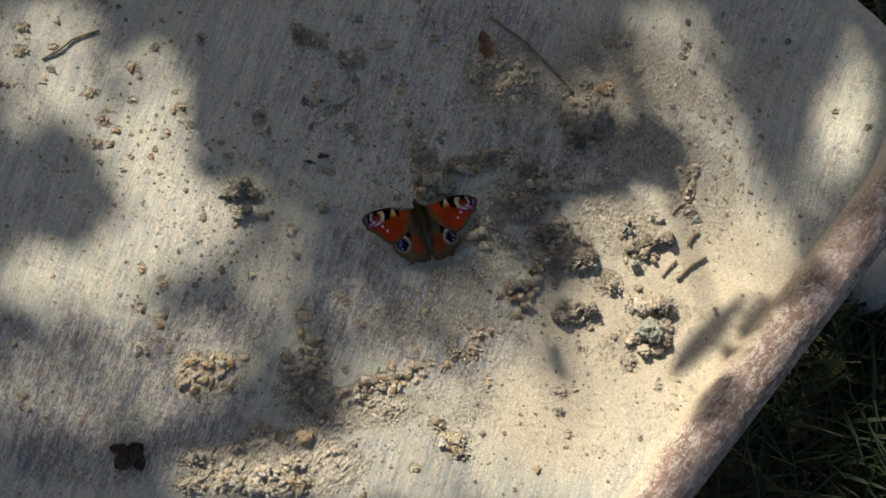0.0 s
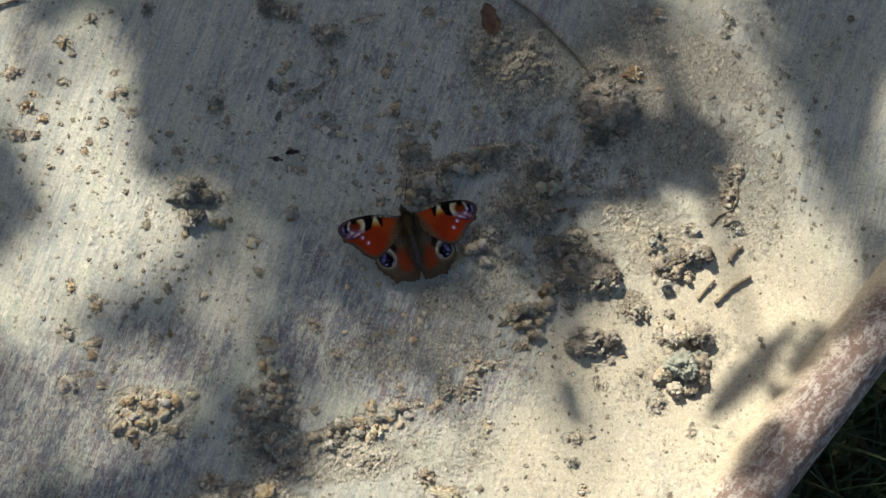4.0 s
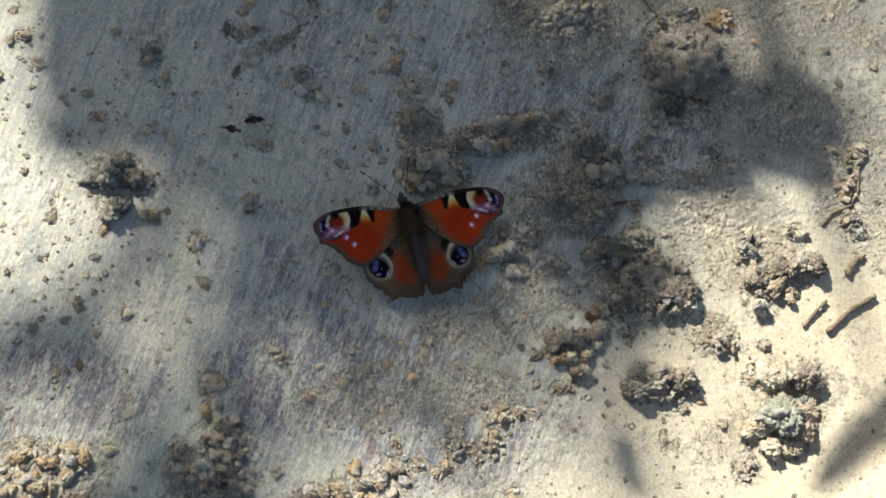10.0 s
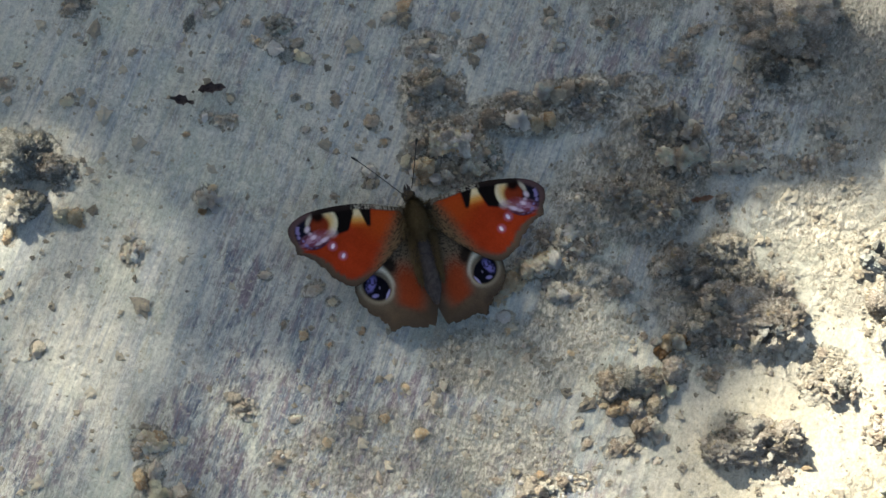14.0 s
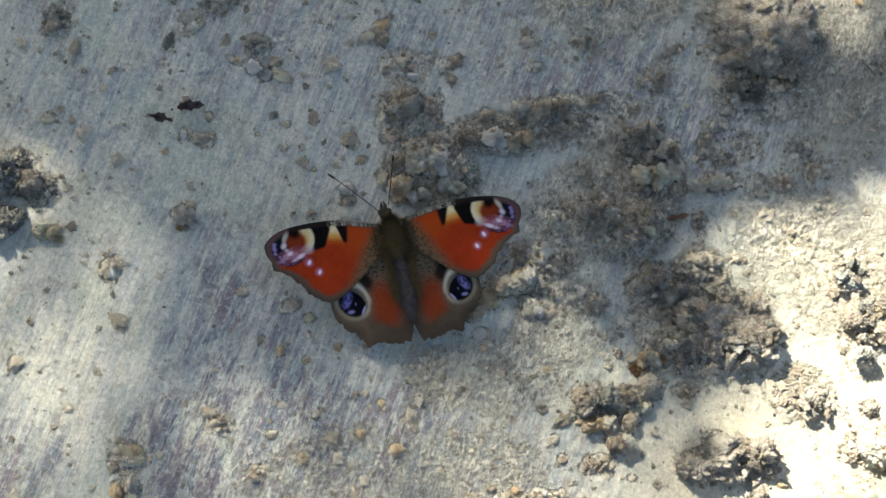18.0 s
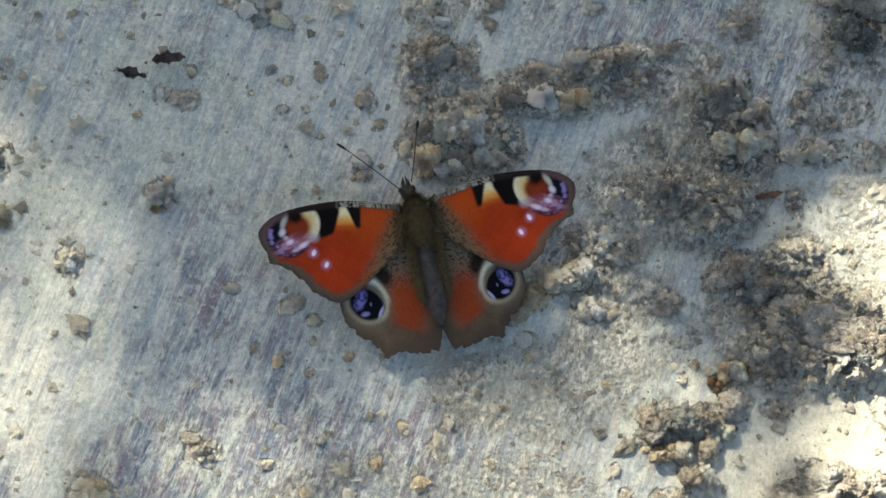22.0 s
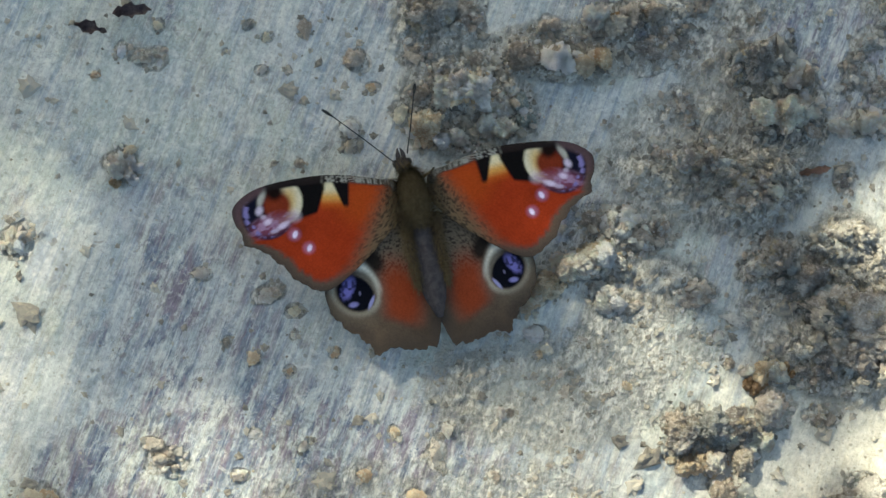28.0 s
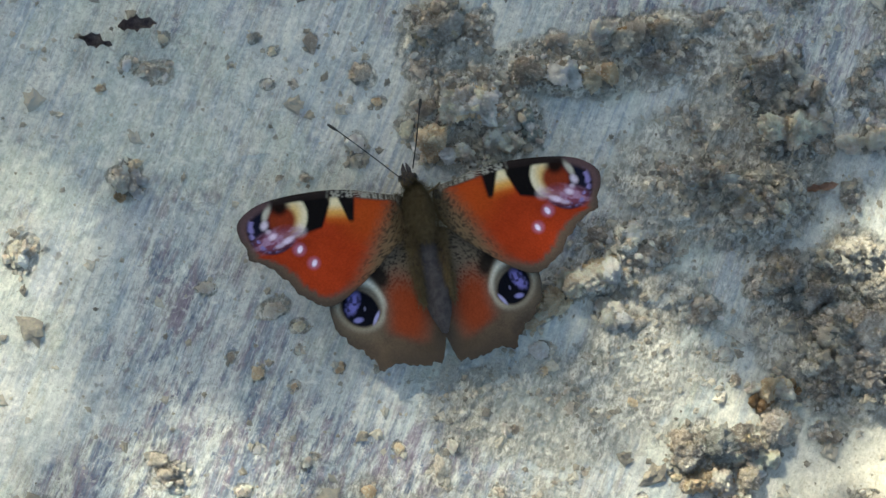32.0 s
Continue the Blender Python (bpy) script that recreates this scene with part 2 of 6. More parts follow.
    return s.done(color, bump, 0.0008, 0.85, s.span(cover, 0, 1, 0.5, 0.92))


def clod_material(name, dark, light, tint, mottle_shade=1.0):
    s = Shade(name, 0.95, 0.15)
    place = s.nodes.new("ShaderNodeNewGeometry").outputs["Position"]
    grain = s.noise(1700, 6, 0.75, place, 0.3)
    coarse = s.noise(300, 5, 0.65, place)
    speck = s.noise(2600, 2, 0.5, place)
    color = s.mix(s.span(coarse, 0.38, 0.62), dark, light)
    color = s.mix(s.span(s.random(), 0.55, 1.0, 0.0, 0.7), color, tint)
    color = s.mix(s.span(s.random(), 0.35, 0.0, 0.0, 0.6 * mottle_shade), color, tuple(0.72 * v for v in dark))
    color = s.mix(s.span(grain, 0.50, 0.64, 0.0, 0.6), color, tint)
    color = s.mix(s.span(s.noise(380, 3, 0.6, place), 0.58, 0.70, 0.0, 0.5 * mottle_shade), color, (0.47, 0.365, 0.21))
    color = s.mix(s.span(grain, 0.43, 0.34, 0.0, 0.6 * mottle_shade), color, tuple(0.45 * v for v in dark))
    color = s.mix(s.span(speck, 0.62, 0.74, 0.0, 0.35 * mottle_shade), color, tuple(0.5 * v for v in dark))
    return s.done(color, s.math("ADD", grain, s.math("MULTIPLY", speck, 0.3)), 0.0013, 0.9)


CLAYS = {
    # 1.4 darkens the random grain further, colouring in shade from gaps between clods
    "dark": clod_material("dark_humus_clod", (0.216, 0.2, 0.171), (0.385, 0.364, 0.321), (0.621, 0.617, 0.559), 1.4),
    "brown": clod_material("brown_earth_clod", (0.313, 0.257, 0.207), (0.541, 0.468, 0.39), (0.768, 0.726, 0.632), 1.4),
    "grey": clod_material("grey_clay_clod", (0.415, 0.328, 0.25), (0.646, 0.524, 0.402), (0.8, 0.7, 0.549)),
    "pale": clod_material("pale_clay_clod", (0.64, 0.522, 0.415), (0.8, 0.748, 0.608), (0.8, 0.764, 0.752), 0.45),
    "cream": clod_material("cream_clay_clod", (0.706, 0.543, 0.386), (0.8, 0.764, 0.592), (0.8, 0.764, 0.739), 0.45),
    "ochre": clod_material("ochre_clay_clod", (0.588, 0.395, 0.24), (0.8, 0.633, 0.414), (0.8, 0.776, 0.594), 0.45),
    "rust": clod_material("rusty_clay_clod", (0.33, 0.19, 0.09), (0.48, 0.31, 0.165), (0.55, 0.43, 0.3)),
    "blue": clod_material("bluish_clay_clod", (0.309, 0.327, 0.285), (0.499, 0.504, 0.431), (0.617, 0.607, 0.505)),
}
CLAY_WORDS = {
    "dark": "dark crumbly clod of dried humus stuck to the tray", "brown": "brown crumbly earth clod stuck to the tray",
    "grey": "grey dried clay crumb on the smeared tray", "pale": "pale grey dried clay crumb on the tray",
    "cream": "cream-coloured dried clay lump on the tray", "ochre": "yellowish ochre dried clay lump on the tray",
    "rust": "rusty orange dried clay lump on the tray", "blue": "bluish pale clay lump stuck to the tray",
}


# the tray's outer corner and the ways along its rims
CORNER = np.array((0.289, 0.041))
TURN = radians(46)
ALONG = np.array((-math.cos(TURN), -math.sin(TURN)))     # down the lower rim
ACROSS = np.array((-math.sin(TURN), math.cos(TURN)))     # up the upper rim


def rim_material():
    s = Shade("rusty_rim_with_clay_film", 0.75, 0.3)
    n1, n2, n3 = s.noise(48, 6, 0.7, None, 0.6), s.noise(1.0, 6, 0.75, s.mapped((0.0030, 0.0085, 0.004), turn=-46), 0.8), s.noise(1500, 3)
    n4 = s.noise(700, 5, 0.75, None, 0.4)
    color = s.mix(s.span(n1, 0.40, 0.60), (0.23, 0.155, 0.13), (0.38, 0.275, 0.245))
    color = s.mix(s.span(s.math("ADD", n2, s.math("MULTIPLY", s.math("SUBTRACT", n4, 0.5), 0.5)), 0.47, 0.60, 0.0, 0.85), color, (0.60, 0.53, 0.49))
    color = s.mix(s.span(n4, 0.44, 0.34, 0.0, 0.7), color, (0.15, 0.095, 0.075))
    color = s.mix(s.span(n1, 0.58, 0.72, 0.0, 0.6), color, (0.46, 0.31, 0.25))
    axes = s.nodes.new("ShaderNodeSeparateXYZ")
    s.links.new(s.coord.outputs["Object"], axes.inputs[0])
    # clay splashed over the inner side of the long rim, and over the upper corner
    inner = s.math("ADD", s.math("MULTIPLY", s.math("SUBTRACT", axes.outputs["X"], CORNER[0]), ACROSS[0]), s.math("MULTIPLY", s.math("SUBTRACT", axes.outputs["Y"], CORNER[1]), ACROSS[1]))
    inner = s.math("ADD", inner, s.math("MULTIPLY", s.math("SUBTRACT", s.math("ADD", n1, n4), 1.0), 0.012))
    color = s.mix(s.span(inner, 0.019, 0.027, 0.0, 0.85), color, s.mix(s.span(n4, 0.4, 0.6), (0.50, 0.41, 0.31), (0.62, 0.53, 0.41)))
    smear = s.math("ADD", axes.outputs["Y"], s.math("MULTIPLY", s.math("SUBTRACT", n1, 0.5), 0.06))
    film = s.mix(s.span(n2, 0.4, 0.6), (0.38, 0.375, 0.35), (0.52, 0.49, 0.43))
    color = s.mix(s.span(smear, 0.0, 0.035, 0.0, 0.92), color, film)
    return s.done(color, s.math("ADD", n2, s.math("MULTIPLY", n4, 0.6)), 0.0009, 0.85)


def plain_material(name, a, b, scale, rough=0.8, depth=0.0004):
    s = Shade(name, rough)
    n1, n2 = s.noise(scale, 5, 0.65), s.noise(scale * 6, 4, 0.6)
    color = s.mix(s.span(n1, 0.35, 0.65), a, b)
    color = s.mix(s.span(n2, 0.5, 0.8, 0.0, 0.5), color, tuple(0.6 * v for v in a))
    return s.done(color, n2, depth, 0.7)


def leaf_material(name, a, b):
    s = Shade(name, 0.55, 0.4)
    color = s.mix(s.random(), a, b)
    color = s.mix(s.span(s.noise(120, 4), 0.4, 0.7, 0.0, 0.5), color, tuple(0.7 * v for v in a))
    return s.done(color, s.noise(300, 3), 0.0003, 0.5)


TRAY = tray_material()
RIM = rim_material()
STEEL = plain_material("painted_steel_frame", (0.10, 0.13, 0.12), (0.16, 0.19, 0.17), 60, 0.5)
BARK = plain_material("grey_brown_bark", (0.12, 0.095, 0.07), (0.20, 0.165, 0.13), 40, 0.9, 0.003)
TWIG = plain_material("dry_twig_bark", (0.15, 0.115, 0.08), (0.31, 0.245, 0.175), 900, 0.9)
DEADLEAF = plain_material("dead_brown_leaf", (0.115, 0.085, 0.085), (0.24, 0.18, 0.16), 900, 0.8)
RUSSET = plain_material("russet_dry_leaf", (0.30, 0.16, 0.10), (0.42, 0.26, 0.18), 300, 0.8)
FOLIAGE = leaf_material("green_tree_leaf", (0.045, 0.085, 0.02), (0.075, 0.12, 0.035))

# ---------------------------------------------------------------- the tray
LONG, WIDE, BEND, TUBE_R, TUBE_Z = 0.84, 0.62, 0.075, 0.0135, 0.007


def edge_distance(a, b):
    """How far inside the rounded outline of the tray a point lies."""
    qa, qb = np.abs(a - LONG / 2) - (LONG / 2 - BEND), np.abs(b - WIDE / 2) - (WIDE / 2 - BEND)
    return BEND - np.hypot(np.maximum(qa, 0), np.maximum(qb, 0)) - np.minimum(np.maximum(qa, qb), 0)


def blob(x, y, cx, cy, rx, ry):
    """A soft-edged oval patch, from mm."""
    d = np.hypot((x / MM - cx) / rx, (y / MM - cy) / ry)
    return 1 - smooth(0.45, 1.25, d)


CRUST_FAR = ((106, 62, 48, 38, 0.5), (140, 10, 26, 42, 0.45), (92, -5, 28, 24, 0.45), (48, 66, 26, 24, 0.8), (46, 6, 20, 14, 0.75), (-76, -115, 46, 18, 1.0), (4, -86, 44, 18, 0.42), (-36, -90, 40, 12, 0.7), (108, -84, 58, 56, 0.25), (215, 60, 28, 36, 0.2), (-104, -70, 22, 14, 0.5))
CRUST_NEAR = ((44, 22, 6, 5, 0.6), (53, 19, 7, 6, 0.9), (51, 2, 12, 8, 0.85), (25, -10, 8, 3.6, 0.9), (35, -14, 9.5, 6, 0.7), (28, -5, 7, 5, 0.7), (59, -18, 11, 12, 1.0), (66, -11, 8, 10, 1.0),
              (7, 15, 13, 10, 0.95), (22, 23, 15, 6, 0.85), (38, 29, 8, 4, 0.7), (2, 27, 8, 7, 0.8), (17, -30, 22, 12, 0.52), (31, -24, 11, 16, 0.5), (40, -22, 10, 10, 0.4), (44, -38, 9.5, 4.3, 0.7), (160, 70, 40, 40, 0.3))
CRUST_RIGHT = ((67, -22, 15, 13, 1.0), (86, -35, 9.5, 7, 0.8), (84, 0, 17, 12, 0.32), (83, 32, 17, 9, 0.7), (96, 20, 20, 13, 0.42), (18, 46, 22, 12, 0.28), (36, 44, 20, 10, 0.28), (62, 32, 12, 10, 0.3), (102, -23, 7, 12, 0.85), (73, -50, 11, 6.3, 0.6), (118, 30, 26, 16, 0.5), (104, 62, 22, 18, 0.6), (0, -50, 44, 14, 0.45))
CRUST = CRUST_FAR + CRUST_NEAR + CRUST_RIGHT
BLUE = ((-150, -80, 70, 40, 0.9), (-22, -46, 36, 20, 0.95), (-96, -50, 26, 22, 0.85), (38, 90, 42, 24, 0.45), (52, 34, 36, 18, 0.42),
        (-34, -20, 18, 20, 0.45), (10, -62, 40, 18, 0.7), (-20, 60, 60, 40, 0.25), (70, 25, 20, 14, 0.5))

CREAM = ((84, -56, 46, 34, 0.9), (130, -60, 66, 74, 1.0), (60, -96, 50, 34, 0.8), (-76, -12, 26, 42, 0.15), (20, -96, 40, 20, 0.3))

SOIL = ((112, 62, 52, 48, 0.9), (98, -4, 30, 26, 0.3), (142, 14, 26, 42, 0.35), (48, 66, 24, 22, 0.6), (64, -18, 18, 18, 0.7), (-40, -92, 46, 16, 0.5), (62, 6, 20, 12, 0.6), (52, 14, 14, 12, 0.6), (68, -12, 12, 13, 0.85), (46, 2, 12, 8, 0.55), (34, -12, 10, 8, 0.35))


def clay_cover(x, y):
    total = 0.0
    for cx, cy, rx, ry, amp in CRUST:
        total = np.maximum(total, amp * blob(x, y, cx, cy, rx, ry))
    return np.clip(total + 0.45 * (fbm(x * 60, y * 60, 5) - 0.5), 0, 1)


def cells(x, y, seed):
    """Angular grains: the gap to the next grain and a height of its own for each."""
    ix, iy = np.floor(x).astype(np.int64), np.floor(y).astype(np.int64)
    near, next_near, own = np.full(x.shape, 9.0), np.full(x.shape, 9.0), np.zeros(x.shape)
    for dx in (-1, 0, 1):
        for dy in (-1, 0, 1):
            jx, jy = ix + dx, iy + dy
            d = np.hypot(jx + lattice(jx, jy, seed) - x, jy + lattice(jx, jy, seed + 5) - y)
            closer = d < near
            next_near = np.where(closer, near, np.minimum(next_near, d))
            own = np.where(closer, lattice(jx, jy, seed + 9), own)
            near = np.where(closer, d, near)
    return next_near - near, own


def tray_height(x, y):
    a = (x - CORNER[0]) * ALONG[0] + (y - CORNER[1]) * ALONG[1]
    b = (x - CORNER[0]) * ACROSS[0] + (y - CORNER[1]) * ACROSS[1]
    inward = edge_distance(a, b)
    side = 1 - smooth(0.0, 0.075, inward)
    raw = clay_cover(x, y)
    cover = smooth(0.25, 0.6, raw) * (0.25 + 0.75 * smooth(0.42, 0.62, fbm(x * 45, y * 45, 61, 3)))
    thick = smooth(0.56, 0.90, raw) * smooth(0.38, 0.60, fbm(x * 120, y * 120, 67, 3))
    lumps, mid, fine = fbm(x * 160, y * 160, 11, 4), fbm(x * 430, y * 430, 29, 3), fbm(x * 1100, y * 1100, 23, 2)
    wx, wy = x * 330 + 0.9 * mid, y * 330 + 0.9 * lumps
    gap, own = cells(wx, wy, 101)
    small_gap, small_own = cells(x * 880 + 0.7 * fine, y * 880 + 0.7 * mid, 131)
    z = 0.010 * side ** 1.5 + 0.011 * smooth(0.050, 0.018, inward) ** 1.5 * smooth(0.0, 0.05, y) + 0.0006 * (fbm(x * 25, y * 25, 3) - 0.5)
    z = z + cover * (0.0004 * smooth(0.45, 0.65, lumps) + 0.0005 * small_own ** 2 * smooth(0.02, 0.30, small_gap) + 0.0004 * smooth(0.45, 0.7, fine))
    z = z + thick * (0.0028 * own * smooth(0.02, 0.26, gap) + 0.0010 * smooth(0.45, 0.6, lumps) + 0.0006 * small_own * smooth(0.02, 0.25, small_gap))
    return z + 0.00012 * fine + 0.00016 * smooth(0.62, 0.7, mid) * (1 - cover)


def height_at(x, y):
    return float(tray_height(np.array([x]), np.array([y]))[0])


def grid_mesh(name, us, vs, keep, place, material):
    """A sheet over the lines us and vs, without the squares that keep() leaves out."""
    uu, vv = np.meshgrid(us, vs, indexing="ij")
    verts = place(uu, vv).reshape(-1, 3)
    n, m = len(us), len(vs)
    idx = np.arange(n * m).reshape(n, m)
    quads = np.stack([idx[:-1, :-1], idx[1:, :-1], idx[1:, 1:], idx[:-1, 1:]], -1).reshape(-1, 4)
    quads = quads[keep(uu, vv)[:-1, :-1].ravel()]
    me = bpy.data.meshes.new(name)
    me.vertices.add(len(verts))
    me.vertices.foreach_set("co", verts.ravel())
    me.loops.add(quads.size)
    me.loops.foreach_set("vertex_index", quads.ravel())
    me.polygons.add(len(quads))
    me.polygons.foreach_set("loop_start", np.arange(len(quads)) * 4)
    me.polygons.foreach_set("use_smooth", [True] * len(quads))
    me.update(calc_edges=True)
    me.materials.append(material)
    return me, verts


def build_barrow():
    barrow = tagged(new("wheelbarrow"), "old wheelbarrow tray smeared with dried clay, rusty tube rim", "wheelbarrow")
    barrow.location = (0, 0, GROUND)

    def fitted(name, me, label=""):
        ob = new(name, me)
        ob.parent = barrow
        ob.matrix_parent_inverse = Matrix.Translation((0, 0, -GROUND))
        return tagged(ob, label)

    us = np.concatenate([np.arange(0, 0.140, 0.0011), np.arange(0.140, 0.320, 0.00036), np.arange(0.320, 0.50, 0.0011), np.arange(0.50, LONG + 0.001, 0.01)])
    vs = np.concatenate([np.arange(0, 0.085, 0.0011), np.arange(0.085, 0.270, 0.00036), np.arange(0.270, 0.44, 0.0011), np.arange(0.44, WIDE + 0.001, 0.01)])

    def place(a, b):
        x, y = CORNER[0] + a * ALONG[0] + b * ACROSS[0], CORNER[1] + a * ALONG[1] + b * ACROSS[1]
        return np.stack([x, y, tray_height(x, y)], -1)

    me, verts = grid_mesh("tray", us, vs, lambda a, b: edge_distance(a, b) > 0.009, place, TRAY)
    x, y = verts[:, 0], verts[:, 1]
    blue = 0.0
    for cx, cy, rx, ry, amp in BLUE:
        blue = np.maximum(blue, amp * blob(x, y, cx, cy, rx, ry))
    soil = 0.0
    for cx, cy, rx, ry, amp in SOIL:
        soil = np.maximum(soil, amp * blob(x, y, cx, cy, rx, ry))
    soil = np.clip(soil * (0.55 + 0.9 * fbm(x * 50, y * 50, 71)), 0, 1)
    cream = 0.0
    for cx, cy, rx, ry, amp in CREAM:
        cream = np.maximum(cream, amp * blob(x, y, cx, cy, rx, ry))
    for name, values in (("clay", clay_cover(x, y)), ("blue", blue), ("soil", soil), ("cream", cream)):
        me.attributes.new(name, "FLOAT", "POINT").data.foreach_set("value", np.asarray(values, np.float32))
    fitted("tray", me, "grey painted sheet steel under streaks of dried clay")
    under, _ = grid_mesh("tray_underside", np.arange(0, LONG + 0.01, 0.02), np.arange(0, WIDE + 0.01, 0.02),
                         lambda a, b: edge_distance(a, b) > 0.012, lambda a, b: place(a, b) - np.array((0, 0, 0.010)), STEEL)
    fitted("underside", under)
    # the rim tube, round the rounded outline
    ring = []
    r = BEND - TUBE_R
    for ca, cb, start in ((LONG - BEND, WIDE - BEND, 0), (BEND, WIDE - BEND, 90), (BEND, BEND, 180), (LONG - BEND, BEND, 270)):
        for k in range(13):
            t = radians(start + 7.5 * k)
            a, b = ca + r * math.cos(t), cb + r * math.sin(t)
            p = CORNER + a * ALONG + b * ACROSS
            ring.append((p[0], p[1], TUBE_Z))
    dense = []
    for p, q in zip(ring, ring[1:] + ring[:1]):
        steps = max(1, int((Vector(q) - Vector(p)).length / 0.004))
        dense += [tuple(Vector(p).lerp(Vector(q), k / steps)) for k in range(steps)]
    dense.append(dense[0])
    bm = tube(dense, TUBE_R, 28, cap=False)
    for v in bm.verts:
        d = noise.noise(v.co * 160) * 0.0007 + noise.noise(v.co * 420) * 0.0004
        v.co += Vector((0, 0, 1)) * d + Vector((v.co.x * 0.001, 0, 0))
    bmesh.ops.remove_doubles(bm, verts=bm.verts, dist=0.00005)
    fitted("rim", mesh_of("rim", bm, RIM), "rusty pinkish tube rim with clay film")
    # legs that hold it
    for a, b in ((0.12, 0.12), (0.12, 0.50), (0.72, 0.12), (0.72, 0.50)):
        p = CORNER + a * ALONG + b * ACROSS
        leg = tube([(p[0], p[1], -0.012), (p[0], p[1], -0.2), (p[0], p[1], GROUND)], 0.014, 12)
        fitted("leg", mesh_of("leg", leg, STEEL), "steel tube leg")
    return barrow


build_barrow()


# ---------------------------------------------------------------- ground and grass
def ground_material():
    s = Shade("dark_soil_and_turf", 0.95, 0.1)
    n1, n2 = s.noise(6, 5), s.noise(70, 5, 0.7)
    color = s.mix(s.span(n1, 0.4, 0.6), (0.035, 0.045, 0.02), (0.06, 0.055, 0.035))
    color = s.mix(s.span(n2, 0.5, 0.7, 0.0, 0.7), color, (0.05, 0.075, 0.025))
    return s.done(color, n2, 0.01, 0.8)


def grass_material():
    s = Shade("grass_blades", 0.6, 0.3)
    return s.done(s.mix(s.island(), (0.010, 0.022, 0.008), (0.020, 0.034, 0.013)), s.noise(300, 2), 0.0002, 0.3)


def build_ground():
    bm = bmesh.new()
    bmesh.ops.create_grid(bm, x_segments=60, y_segments=60, size=1.0)
    for v in bm.verts:
        far = max(abs(v.co.x), abs(v.co.y))
        v.co.x *= 2.0 * (1 + 400 * far ** 6)
        v.co.y *= 2.0 * (1 + 400 * far ** 6)
        v.co.z = GROUND + (0.012 * (noise.noise(v.co * 3) - 0.4) if far < 0.6 else -0.005)
    ob = new("ground", mesh_of("ground", bm, ground_material()))
    tagged(ob, "shaded turf with dark soil under the wheelbarrow", "ground", kind="structure")
    rng = np.random.default_rng(4)
    verts, faces = [], []
    for n in range(13000):
        x, y = rng.uniform(0.10, 0.85), rng.uniform(-0.45, 0.65)
        h, lean, turn = rng.uniform(0.025, 0.085), rng.uniform(0.4, 1.9), rng.uniform(0, 6.28)
        w = rng.uniform(0.001, 0.0026) if n % 9 else rng.uniform(0.002, 0.0035)
        dx, dy = math.cos(turn), math.sin(turn)
        base = len(verts)
        for k, u in enumerate((0.0, 0.4, 0.75, 1.0)):
            reach, up = h * lean * u * u * 0.7, h * u * (1 - 0.3 * lean * u * 0.6)
            ww = w * (1 - u * 0.9)
            cx, cy, cz = x + dx * reach, y + dy * reach, GROUND - 0.01 + up
            verts += [(cx - dy * ww, cy + dx * ww, cz), (cx + dy * ww, cy - dx * ww, cz)]
        for k in range(3):
            faces.append((base + 2 * k, base + 2 * k + 1, base + 2 * k + 3, base + 2 * k + 2))
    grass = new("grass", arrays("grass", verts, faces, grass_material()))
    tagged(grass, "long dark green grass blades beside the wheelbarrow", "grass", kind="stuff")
    # a pale kerb slab in the grass
    slab = bmesh.new()
    bmesh.ops.create_cube(slab, size=1.0)
    bmesh.ops.scale(slab, vec=(0.16, 0.07, 0.07), verts=slab.verts)
    bmesh.ops.bevel(slab, geom=slab.edges[:], offset=0.006, segments=2, affect="EDGES")
    ob = new("concrete_kerb", mesh_of("concrete_kerb", slab, plain_material("grey_concrete", (0.22, 0.235, 0.245), (0.34, 0.35, 0.36), 60)))
    ob.matrix_world = pose(0.475, 0.075, GROUND + 0.025, 0, 0, 8)
    tagged(ob, "pale grey concrete kerb stone half sunk in the grass", "kerb")


build_ground()


